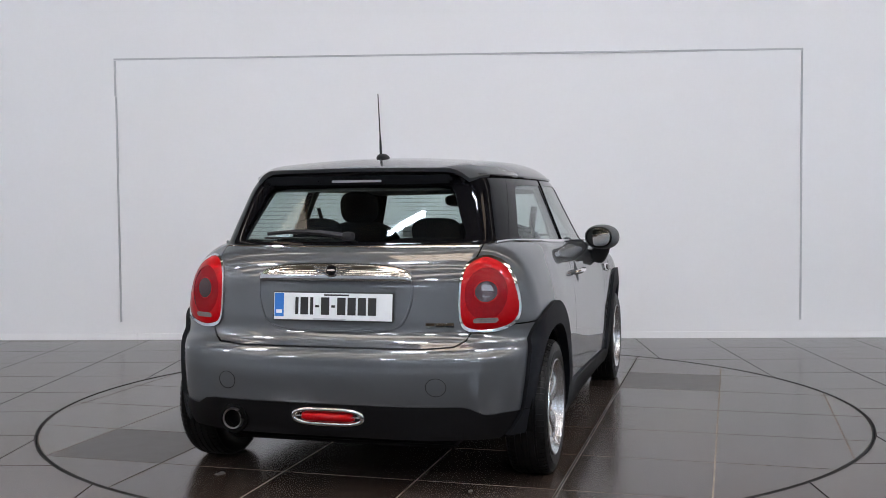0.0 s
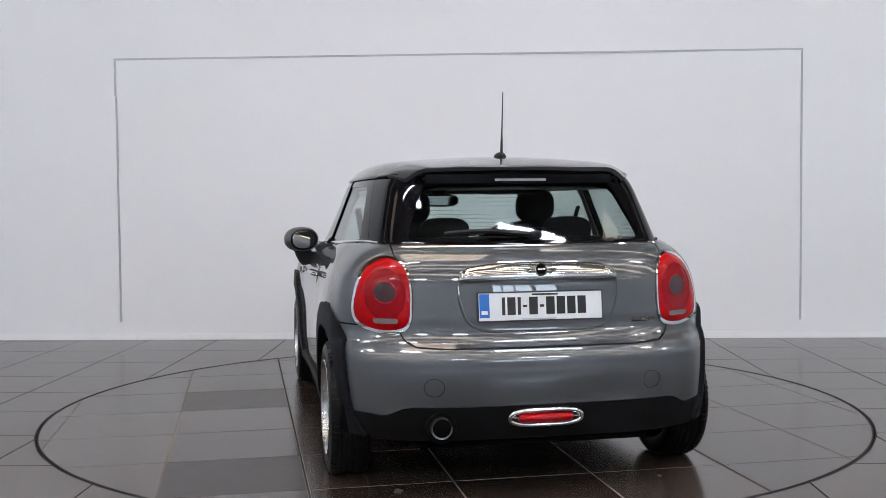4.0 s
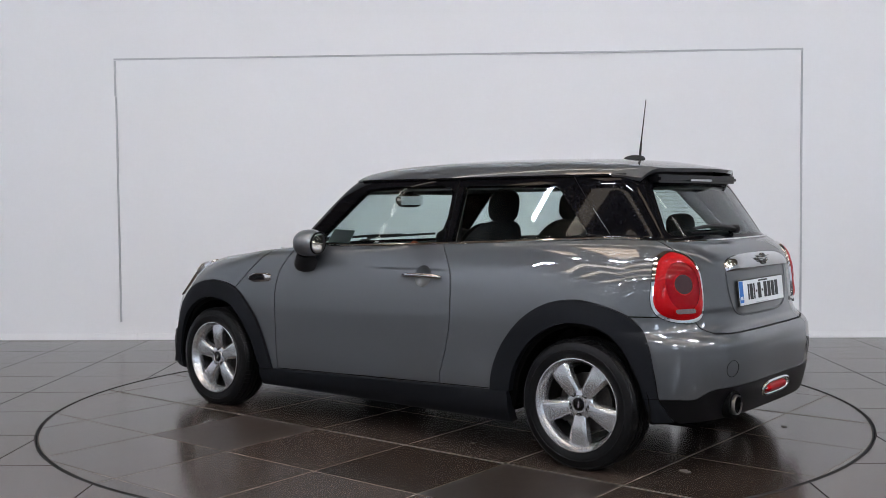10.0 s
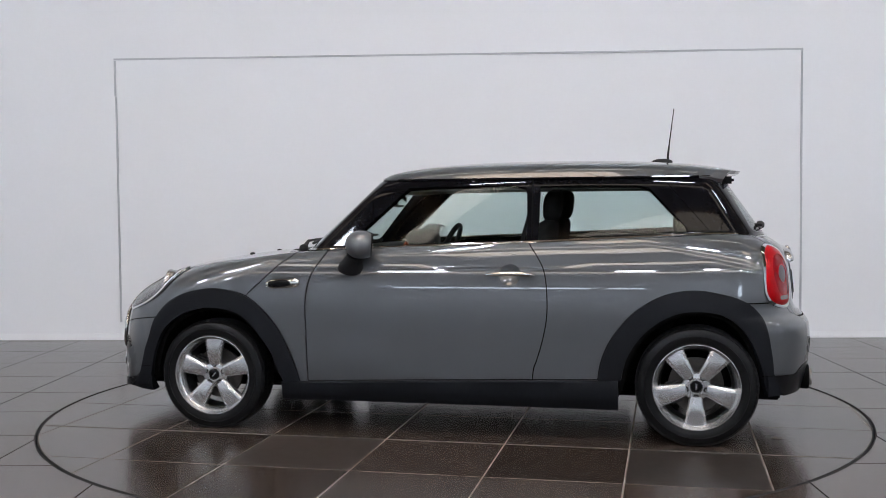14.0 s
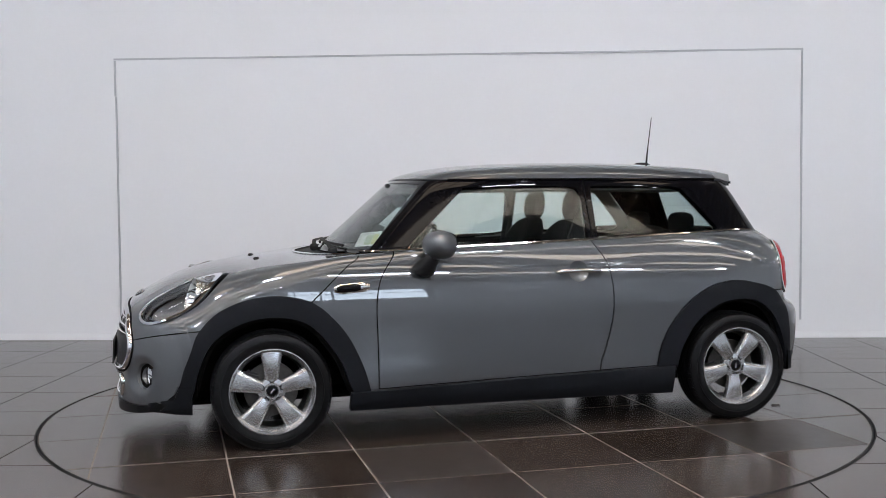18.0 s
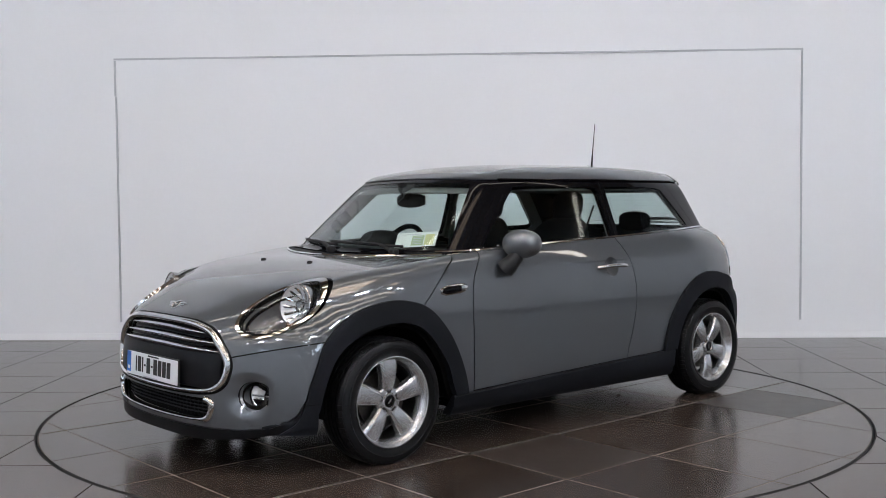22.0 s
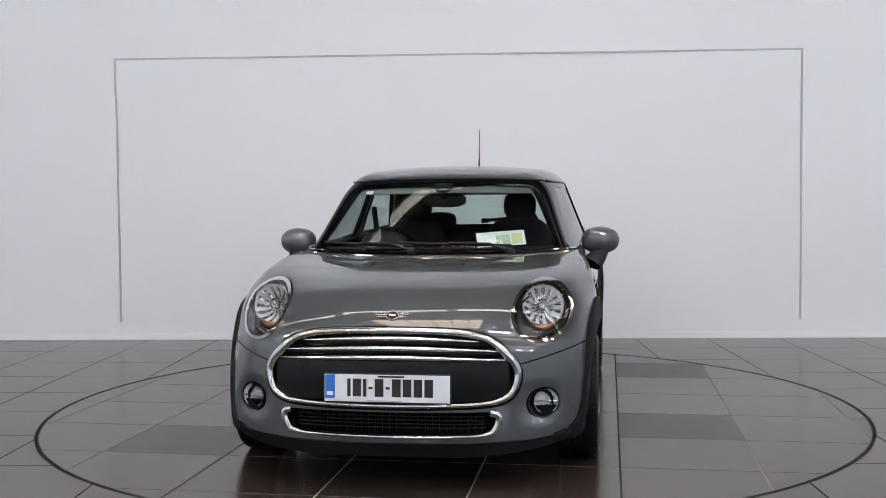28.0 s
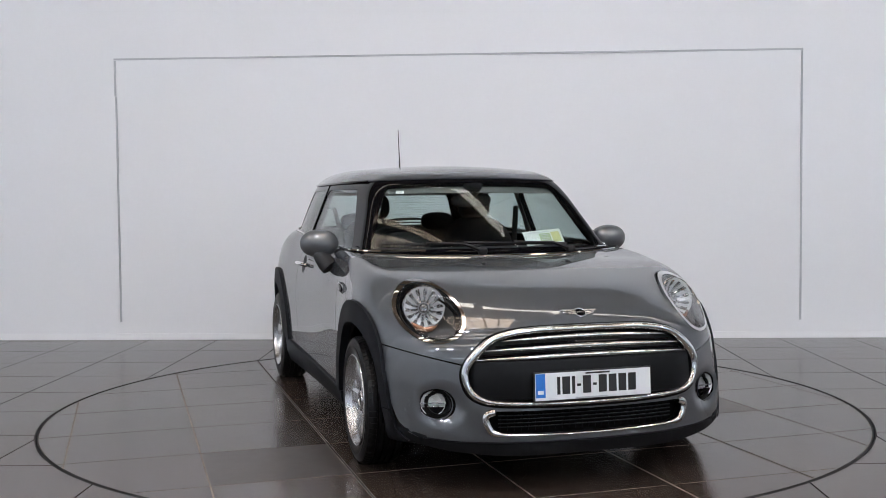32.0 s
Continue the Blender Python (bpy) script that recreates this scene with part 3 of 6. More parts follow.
def build_half(step=0.0125):
    """One half of the skin (y >= 0) as triangles, with true normals."""
    c = np.array([1.30, 0.0, 0.62])
    lo, hi = np.array([-0.75, 0.0, 0.10]), np.array([3.42, 1.0, 1.58])
    allv, allt, base = [], [], 0
    for axis, val in ((1, hi[1]), (2, hi[2]), (0, hi[0]), (0, lo[0])):
        u, v = [i for i in range(3) if i != axis]
        nu, nv = int((hi[u] - lo[u]) / step) + 1, int((hi[v] - lo[v]) / step) + 1
        gu, gv = np.meshgrid(np.linspace(lo[u], hi[u], nu), np.linspace(lo[v], hi[v], nv), indexing="ij")
        p = np.empty((nu * nv, 3))
        p[:, u], p[:, v], p[:, axis] = gu.ravel(), gv.ravel(), val
        q = solve_along(np.tile(c, (len(p), 1)), p - c)
        idx = np.arange(nu * nv).reshape(nu, nv)
        a, b, d, e = idx[:-1, :-1].ravel(), idx[1:, :-1].ravel(), idx[1:, 1:].ravel(), idx[:-1, 1:].ravel()
        tri = np.concatenate([np.stack([a, b, d], 1), np.stack([a, d, e], 1)])
        allv.append(q)
        allt.append(tri + base)
        base += len(q)
    v, t = np.concatenate(allv), np.concatenate(allt)
    key = np.round(v / 2e-5).astype(np.int64)
    _, first, inv = np.unique(key, axis=0, return_index=True, return_inverse=True)
    v, t = v[first], inv.reshape(-1)[t]
    t = t[(t[:, 0] != t[:, 1]) & (t[:, 1] != t[:, 2]) & (t[:, 0] != t[:, 2])]
    n = skin_normal(v)
    n[v[:, 1] < 1e-6, 1] = 0
    n /= np.linalg.norm(n, axis=1, keepdims=True)
    face = np.cross(v[t[:, 1]] - v[t[:, 0]], v[t[:, 2]] - v[t[:, 0]])
    flip = (face * n[t].mean(1)).sum(1) < 0
    t[flip] = t[flip][:, ::-1]
    return v, n, t


def clip(shell, d):
    """The part of a triangle skin where the field d (one value a vertex, or a function of the points) is below zero."""
    v, n, t = shell
    if callable(d):
        d = d(v)
    ins = d < 0
    cnt = ins[t].sum(1)
    keep = [t[cnt == 3]]
    newv, newn, base = [v], [n], len(v)
    part_t = t[(cnt == 1) | (cnt == 2)]
    if len(part_t):
        e = np.concatenate([part_t[:, [0, 1]], part_t[:, [1, 2]], part_t[:, [2, 0]]])
        es = np.sort(e, 1)
        cross = ins[es[:, 0]] != ins[es[:, 1]]
        uq, inv = np.unique(es, axis=0, return_inverse=True)
        inv = inv.reshape(-1)
        w = d[uq[:, 0]] / np.where(d[uq[:, 0]] == d[uq[:, 1]], 1, d[uq[:, 0]] - d[uq[:, 1]])
        w = np.clip(w, 0, 1)[:, None]
        newv.append(v[uq[:, 0]] * (1 - w) + v[uq[:, 1]] * w)
        nn = n[uq[:, 0]] * (1 - w) + n[uq[:, 1]] * w
        newn.append(nn / np.maximum(np.linalg.norm(nn, axis=1, keepdims=True), 1e-9))
        k = len(part_t)
        mid = inv.reshape(3, k).T + base  # cut points on edges 01, 12, 20
        for r in range(3):
            a, b, c = part_t[:, r], part_t[:, (r + 1) % 3], part_t[:, (r + 2) % 3]
            mab, mbc, mca = mid[:, r], mid[:, (r + 1) % 3], mid[:, (r + 2) % 3]
            one = ins[a] & ~ins[b] & ~ins[c]
            keep.append(np.stack([a, mab, mca], 1)[one])
            two = ins[a] & ins[b] & ~ins[c]
            keep.append(np.stack([a, b, mbc], 1)[two])
            keep.append(np.stack([a, mbc, mca], 1)[two])
    v, n, t = np.concatenate(newv), np.concatenate(newn), np.concatenate(keep)
    used, inv = np.unique(t, return_inverse=True)
    return v[used], n[used], inv.reshape(-1, 3)


def polygon(pts, smooth=0, closed=True):
    """An outline; with smooth > 0, rounded through its points by so many steps a side."""
    p = np.array(pts, float)
    if not smooth:
        return p
    k, out = len(p), []
    for i in range(k if closed else k - 1):
        p0, p1, p2, p3 = (p[(i + j) % k] if closed else p[min(max(i + j, 0), k - 1)] for j in (-1, 0, 1, 2))
        for s in range(smooth):
            t = s / smooth
            out.append(0.5 * (2 * p1 + (p2 - p0) * t + (2 * p0 - 5 * p1 + 4 * p2 - p3) * t**2 + (3 * p1 - p0 - 3 * p2 + p3) * t**3))
    if not closed:
        out.append(p[-1])
    return np.array(out)


def outline_distance(a, b, poly):
    """Signed distance of points (a, b) to a closed outline, negative inside."""
    best, inside = np.full(a.shape, 1e9), np.zeros(a.shape, bool)
    for (x0, y0), (x1, y1) in zip(poly, np.roll(poly, -1, 0)):
        ex, ey = x1 - x0, y1 - y0
        t = np.clip(((a - x0) * ex + (b - y0) * ey) / max(ex * ex + ey * ey, 1e-12), 0, 1)
        best = np.minimum(best, (a - x0 - t * ex) ** 2 + (b - y0 - t * ey) ** 2)
        if y0 != y1:
            inside ^= ((y0 > b) != (y1 > b)) & (a < x0 + (b - y0) / (y1 - y0) * ex)
    return np.where(inside, -1, 1) * np.sqrt(best)


def in_side(poly, grow=0.0):
    return lambda v: outline_distance(v[:, 0], v[:, 2], poly) - grow


def in_front(poly, grow=0.0):
    return lambda v: np.where(v[:, 0] > 1.3, outline_distance(np.abs(v[:, 1]), v[:, 2], poly) - grow, 1.0)


def in_back(poly, grow=0.0):
    return lambda v: np.where(v[:, 0] < 0.6, outline_distance(np.abs(v[:, 1]), v[:, 2], poly) - grow, 1.0)


def outside(f, gap=0.0):
    return lambda v: gap - f(v)


def cut_all(shell, *fields):
    for f in fields:
        shell = clip(shell, f)
    return shell


def mirrored(shell):
    v, n, t = shell
    s = np.array([1, -1, 1])
    return v * s, n * s, t[:, ::-1]


def joined(shell):
    """A half and its mirror image as one skin, welded along the middle."""
    v, n, t = shell
    v = v.copy()
    v[np.abs(v[:, 1]) < 2e-4, 1] = 0
    mv, mn, mt = mirrored((v, n, t))
    av, an, at = np.concatenate([v, mv]), np.concatenate([n, mn]), np.concatenate([t, mt + len(v)])
    key = np.round(av / 2e-5).astype(np.int64)
    _, first, inv = np.unique(key, axis=0, return_index=True, return_inverse=True)
    at = inv.reshape(-1)[at]
    return av[first], an[first], at[(at[:, 0] != at[:, 1]) & (at[:, 1] != at[:, 2]) & (at[:, 0] != at[:, 2])]


def thick(name, shell, mat, depth=0.008, out=0.0, soft=0.0, lip=None):
    """A panel mesh of a given thickness from a piece of skin, raised by out; lip: how far its rim is drawn in."""
    v, n, t = shell
    # stray slivers are left out
    mark = np.arange(len(v))
    while True:
        low_ = mark[t].min(1)
        nxt = mark.copy()
        for q in range(3):
            np.minimum.at(nxt, t[:, q], low_)
        nxt = nxt[nxt]
        if (nxt == mark).all():
            break
        mark = nxt
    label_, count = np.unique(mark[t[:, 0]], return_counts=True)
    t = t[np.isin(mark[t[:, 0]], label_[count > 0.03 * len(t)])]
    e = np.concatenate([t[:, [0, 1]], t[:, [1, 2]], t[:, [2, 0]]])
    key = np.sort(e, 1)
    _, first, cnt = np.unique(key, axis=0, return_index=True, return_counts=True)
    rim = e[first[cnt == 1]]
    vo, vi, k = v + n * out, v + n * (out - depth), len(v)
    # rim normals: sideways out of the panel
    side = np.cross(vo[rim[:, 1]] - vo[rim[:, 0]], n[rim[:, 0]])
    side /= np.maximum(np.linalg.norm(side, axis=1, keepdims=True), 1e-9)
    acc = np.zeros_like(v)
    np.add.at(acc, rim[:, 0], side)
    np.add.at(acc, rim[:, 1], side)
    acc /= np.maximum(np.linalg.norm(acc, axis=1, keepdims=True), 1e-9)
    verts = np.concatenate([vo, vi, vo, vi])
    norms = np.concatenate([n, -n, acc, acc])
    quads = np.stack([rim[:, 0] + 2 * k, rim[:, 0] + 3 * k, rim[:, 1] + 3 * k, rim[:, 1] + 2 * k], 1)
    tris = np.concatenate([t, t[:, ::-1] + k])
    faces = [tuple(int(i) for i in f) for f in tris] + [tuple(int(i) for i in f) for f in quads]
    used = np.unique(np.concatenate([tris.ravel(), quads.ravel()]))
    remap = np.full(len(verts), -1)
    remap[used] = np.arange(len(used))
    faces = [tuple(int(remap[i]) for i in f) for f in faces]
    return mesh_from(name, verts[used], faces, mat, norms[used])


HALF = build_half()
# ---------------------------------------------------------------- the car
car = tagged(new("car"), "grey three-door hatchback car with black plastic wheel arches", "car")
SHIFT = (OX, OY, 0)
GAP = 0.0030


def car_part(name, me, label="", loc=(0, 0, 0), parent=None):
    """A part of the car (placed in car space), or a piece of one of its parts."""
    if parent is None:
        return place(name, me, car, label, Vector(SHIFT) + Vector(loc))
    return place(name, me, parent, label, loc)


def both_sides(name, shell, mat, label="", **how):
    """A panel for the car's left and its mirror image for its right."""
    return [car_part(name, thick(name, s, mat, **how), label) for s in (shell, mirrored(shell))]


# outlines in side view (x, z)
ARCH_F = polygon([(3.30, 0.10), (3.02, 0.10), (2.952, 0.250), (2.928, 0.310), (2.902, 0.400), (2.868, 0.490), (2.832, 0.575), (2.740, 0.668), (2.610, 0.724), (2.455, 0.740), (2.289, 0.699), (2.152, 0.570), (2.070, 0.427), (2.016, 0.268), (1.99, 0.10)][1:], 6)
WELL_F = polygon([(2.875, 0.05), (2.860, 0.30), (2.800, 0.485), (2.706, 0.580), (2.580, 0.632), (2.450, 0.640), (2.319, 0.601), (2.209, 0.486), (2.135, 0.343), (2.100, 0.05)], 6)
ARCH_R = polygon([(0.485, 0.10), (0.470, 0.306), (0.447, 0.422), (0.389, 0.537), (0.285, 0.651), (0.150, 0.728), (0.004, 0.751), (-0.130, 0.730), (-0.205, 0.706), (-0.262, 0.668), (-0.318, 0.580), (-0.346, 0.440), (-0.358, 0.335), (-0.385, 0.270), (-0.40, 0.10)], 6)
WELL_R = polygon([(0.375, 0.05), (0.358, 0.310), (0.315, 0.448), (0.226, 0.563), (0.108, 0.634), (-0.011, 0.652), (-0.130, 0.630), (-0.221, 0.555), (-0.281, 0.436), (-0.315, 0.289), (-0.33, 0.05)], 6)
door_front = polygon([(1.880, 1.05), (1.872, 0.945), (1.924, 0.861), (1.959, 0.791), (1.977, 0.678), (1.974, 0.507), (1.966, 0.10)], 6, False)
door_rear = polygon([(0.800, 0.10), (0.790, 0.330), (0.771, 0.397), (0.745, 0.483), (0.721, 0.599), (0.718, 0.714), (0.732, 0.830), (0.764, 0.902), (0.818, 0.985), (0.825, 1.05)], 6, False)
DOOR = np.concatenate([door_front, door_rear])
FENDER_CUT = polygon([(2.020, 1.10), (2.045, 0.940), (2.123, 0.872), (2.237, 0.766), (2.330, 0.675), (2.46, 0.5), (2.50, 0.10)], 5, False)
WING_FRONT = np.concatenate([FENDER_CUT, [(1.0, 0.10), (1.0, 1.10)]])
# outlines in front and rear view (|y|, z)
GRILLE = polygon([(-0.4, 0.656), (0.0, 0.658), (0.236, 0.654), (0.350, 0.640), (0.418, 0.617), (0.466, 0.578), (0.508, 0.530), (0.524, 0.480), (0.508, 0.420), (0.468, 0.385), (0.400, 0.369), (0.240, 0.362), (0.0, 0.358), (-0.4, 0.358)], 5)
LOWER_GRILLE = polygon([(-0.3, 0.330), (0.0, 0.330), (0.30, 0.332), (0.415, 0.332), (0.450, 0.314), (0.440, 0.270), (0.402, 0.241), (0.25, 0.233), (0.0, 0.229), (-0.3, 0.229)], 5)
LAMP_C = (0.613, 0.724, 0.126, 0.121)  # middle and half-sizes of the headlamp
LAMP = polygon([(LAMP_C[0] + LAMP_C[2] * math.cos(a), LAMP_C[1] + LAMP_C[3] * math.sin(a)) for a in (2 * math.pi * i / 14 for i in range(14))], 4)
FOG_C, FOG_R = (0.630, 0.357), 0.064
FOG = polygon([(FOG_C[0] + FOG_R * math.cos(a), FOG_C[1] + FOG_R * math.sin(a)) for a in (2 * math.pi * i / 12 for i in range(12))], 4)
TAIL = polygon([(0.600, 0.962), (0.548, 0.935), (0.526, 0.880), (0.521, 0.800), (0.527, 0.705), (0.560, 0.663), (0.640, 0.656), (0.726, 0.688), (0.750, 0.750), (0.732, 0.850), (0.698, 0.920), (0.652, 0.953)], 5)
TAIL_RED = polygon([(0.602, 0.953), (0.555, 0.928), (0.535, 0.878), (0.530, 0.800), (0.536, 0.712), (0.566, 0.679), (0.640, 0.672), (0.716, 0.698), (0.740, 0.752), (0.722, 0.847), (0.689, 0.912), (0.645, 0.943)], 5)
HATCH = polygon([(-0.3, 0.600), (0.40, 0.600), (0.515, 0.607), (0.555, 0.628), (0.575, 0.665), (0.560, 0.760), (0.552, 0.90), (0.580, 0.97), (0.592, 1.10), (0.592, 1.4), (-0.3, 1.4)], 0)
SKIRT = polygon([(-0.3, 0.371), (0.54, 0.371), (0.575, 0.365), (0.602, 0.351), (0.632, 0.334), (0.664, 0.333), (0.70, 0.338), (0.95, 0.345), (0.95, 0.0), (-0.3, 0.0)], 0)
LIP = polygon([(-0.3, 0.200), (0.0, 0.201), (0.370, 0.204), (0.585, 0.209), (0.690, 0.220), (0.735, 0.242), (0.762, 0.275), (0.785, 0.36), (0.95, 0.40), (0.95, 0.0), (-0.3, 0.0)], 0)


def bumper_seam(v):
    """Height over the seam between bonnet and front bumper."""
    y = np.abs(v[:, 1])
    return v[:, 2] - np.where(v[:, 0] > 2.4, 0.521 + np.maximum(y - 0.53, 0) * 0.23, -1.0)


def over_belt(v):
    return v[:, 2] - belt(v[:, 0]) - 0.004


def cowl_field(v):
    y = np.abs(v[:, 1])
    back = v[:, 0] - (2.285 - 0.235 * (y / 0.70) ** 2)
    return np.maximum.reduce([back, 0.875 - v[:, 2], y - 0.705, 1.86 - v[:, 0], over_belt(v) - 0.002])


def rear_seam(v):
    """Negative in the rear bumper: behind and below the seam by the lamp."""
    return np.maximum(v[:, 2] - 0.690 - 0.02 * (v[:, 0] + 0.25), v[:, 0] + 0.18)


def floor_line(v):
    return 0.150 - v[:, 2]


low = cut_all(HALF, over_belt, floor_line)
low_open = cut_all(low, outside(in_side(WELL_F)), outside(in_side(WELL_R)))

# clamshell bonnet
bonnet_half = cut_all(low_open, outside(in_side(ARCH_F), GAP), outside(in_side(WING_FRONT), GAP), lambda v: GAP - bumper_seam(v), outside(cowl_field, GAP), outside(in_front(GRILLE), 0.004), outside(in_front(LAMP), 0.001), lambda v: 2.0 - v[:, 0])
bonnet = car_part("bonnet", thick("bonnet", joined(bonnet_half), M["paint"], 0.010), "grey metallic clamshell bonnet")
# front bumper
def fbumper_zone(v):
    return np.maximum(bumper_seam(v) + GAP, 2.5 - v[:, 0])


fb = cut_all(low_open, fbumper_zone, outside(in_side(ARCH_F), GAP), outside(in_front(GRILLE), 0.003), outside(in_front(LOWER_GRILLE), 0.002), outside(in_front(FOG), 0.0))
# the bumper is dished round the fog lamps
DISH = 0.108


def fog_dish(y, z):
    dy, dz = np.abs(y) - FOG_C[0] + 0.018, z - FOG_C[1]
    rq = np.clip((dy * dy + dz * dz) / DISH**2, 0, 1)
    return dy, dz, rq, -0.030 * (1 - rq) ** 2


bv, bn, bt = fb
dy, dz, rq, dent = fog_dish(bv[:, 1], bv[:, 2])
front = bv[:, 0] > 2.5
dent, slope = np.where(front, dent, 0), np.where(front, 0.030 * 2 * (1 - rq) * 2 / DISH**2, 0)
lean = np.stack([np.zeros(len(bv)), -slope * dy, -slope * dz], 1)
bn2 = bn + lean - bn * (lean * bn).sum(1, keepdims=True)
fb = (bv + bn * dent[:, None], bn2 / np.linalg.norm(bn2, axis=1, keepdims=True), bt)
car_part("front_bumper", thick("front_bumper", joined(clip(fb, outside(in_front(LIP), GAP))), M["paint"], 0.010), "grey metallic front bumper")
car_part("front_lip", thick("front_lip", joined(cut_all(low_open, fbumper_zone, outside(in_side(ARCH_F), GAP), in_front(LIP))), M["grille_black"], 0.02, out=0.006), "black textured plastic lower lip")
# wings behind the bonnet's seam
both_sides("front_wing", cut_all(low_open, outside(in_side(ARCH_F), GAP), in_side(WING_FRONT, -GAP), outside(in_side(DOOR), GAP), outside(cowl_field, GAP), lambda v: 1.85 - v[:, 0]), M["paint"])
# doors, each with a round dish behind its handle
CUP = (0.905, 0.822, 0.054)


def cup_field(v):
    return np.where(v[:, 1] > 0.5, np.hypot(v[:, 0] - CUP[0], v[:, 2] - CUP[1]) - CUP[2], 1.0)


doors = both_sides("door", cut_all(low_open, in_side(DOOR, -GAP), lambda v: 0.264 + (1.966 - v[:, 0]) * 0.031 - v[:, 2] + 0.003, lambda v: 0.3 - v[:, 1], outside(cup_field)), M["paint"], "grey metallic front door")
# rear quarters, with the band round the tail lamp
quarter_field = [outside(in_side(ARCH_R), GAP), lambda v: v[:, 0] - 1.2, outside(in_side(DOOR), GAP), outside(rear_seam, GAP), outside(in_back(HATCH), GAP), outside(in_back(TAIL), 0.001), lambda v: 0.264 + (1.966 - v[:, 0]) * 0.031 - v[:, 2] + 0.003, outside(in_side(ARCH_F))]
both_sides("rear_quarter", cut_all(low_open, *quarter_field), M["paint"])
# tailgate, lower skin
hatch_low = joined(cut_all(low, in_back(HATCH, -GAP), outside(in_back(TAIL), 0.001), lambda v: v[:, 0] - 0.0))
car_part("tailgate", thick("tailgate", hatch_low, M["paint"], 0.010), "grey metallic tailgate")
# rear bumper and its dark skirt
rb = cut_all(low_open, lambda v: rear_seam(v) + GAP, outside(in_side(ARCH_R), GAP), outside(in_back(HATCH), 0.003), outside(in_back(TAIL), 0.001))
car_part("rear_bumper", thick("rear_bumper", joined(clip(rb, outside(in_back(SKIRT), 0.001))), M["paint"], 0.010), "grey metallic rear bumper")
skirt = clip(rb, in_back(SKIRT))
skirt = clip(skirt, lambda v: 0.232 - v[:, 2])
car_part("rear_skirt", thick("rear_skirt", joined(skirt), M["grille_black"], 0.02, out=0.003), "black textured plastic rear skirt")
# arches and sills
for poly, well in ((ARCH_F, WELL_F), (ARCH_R, WELL_R)):
    both_sides("wheel_arch", cut_all(low, in_side(poly), outside(in_side(well)), lambda v: 0.20 - v[:, 1], lambda v: np.where(v[:, 0] < -0.1, 0.245, np.where(v[:, 0] > 2.5, 0.190, 0.264 + (1.966 - v[:, 0]) * 0.031)) - v[:, 2]), M["plastic"], "black textured plastic wheel arch", depth=0.035, out=0.016)
for s in (1, -1):
    for xa, xb, z in ((2.868, 2.935, 0.318), (-0.300, -0.358, 0.345)):
        qx = np.linspace(xa, xb, 6)
        car_part("arch_seam", tube_mesh("arch_seam", on_side(qx, np.full(6, z), 0.0155, s), 0.0016, M["liner"], 5), "thin seam across the wheel arch")


def valance(name, xs_, z_top, z_low, tuck, label, out):
    """An upright plastic face below the skin: it drops from a line on the side and turns in at its foot."""
    made = []
    top = np.array([on_side(x, z, o)[0] for x, z, o in zip(xs_, z_top, out)])
    for s in (1, -1):
        bm = bmesh.new()
        rows = []
        for p, zl in zip(top, z_low):
            sec = [(p[1] - 0.020, p[2] + 0.001), (p[1] - 0.004, p[2] + 0.001), (p[1], p[2] - 0.005), (p[1] - 0.25 * tuck, 0.5 * (p[2] + zl)), (p[1] - tuck, zl + 0.008), (p[1] - tuck - 0.010, zl), (p[1] - 0.09, zl + 0.006)]
            rows.append([bm.verts.new((p[0], s * y, z)) for y, z in sec])
        for a, b in zip(rows, rows[1:]):
            for k in range(6):
                bm.faces.new((a[k], a[k + 1], b[k + 1], b[k]))
        for r in (rows[0], rows[-1]):
            bm.faces.new(r)
        bmesh.ops.recalc_face_normals(bm, faces=bm.faces)
        made.append(car_part(name, finish(bm, name, M["plastic"], True, 40), label))
    return made


sx = np.linspace(0.372, 2.112, 30)
valance("sill", sx, 0.262 + (1.966 - sx) * 0.031, np.full(30, 0.158), 0.030, "black textured plastic sill", np.full(30, 0.013))
sx = np.linspace(2.868, 3.075, 12)
valance("lip_corner", sx, 0.228 + 0.040 * np.linspace(1, 0, 12) ** 0.7, np.linspace(0.178, 0.190, 12), 0.014, "black textured plastic end of the lower lip", np.linspace(0.013, 0.003, 12))

# dark inner body behind the seams, wheel wells and floor pan
inner = low
for f in (outside(in_side(WELL_F), -0.02), outside(in_side(WELL_R), -0.02), outside(in_front(LAMP), -0.03), outside(in_front(FOG), -0.02), outside(in_front(GRILLE), 0.0), outside(in_front(LOWER_GRILLE), 0.0), lambda v: v[:, 2] - belt(v[:, 0]) + 0.0):
    inner = clip(inner, f)
inner = clip(inner, lambda v: 0.215 - v[:, 2])
iv, inn, it = joined(inner)
car_part("inner_body", thick("inner_body", (iv - inn * 0.026, inn, it), M["liner"], 0.01), "black inner body structure")


def well_mesh(name, x, r):
    bm = bmesh.new()
    rows = []
    for i in range(25):
        a = math.pi * (-0.04 + 1.08 * i / 24)
        rows.append([bm.verts.new((x + r * math.cos(a), y, 0.29 + r * math.sin(a))) for y in (0.50, 0.80)])
    for a, b in zip(rows, rows[1:]):
        bm.faces.new((a[0], a[1], b[1], b[0]))
    bm.faces.new([r_[0] for r_ in rows])
    me = finish(bm, name, M["liner"], True)
    return me


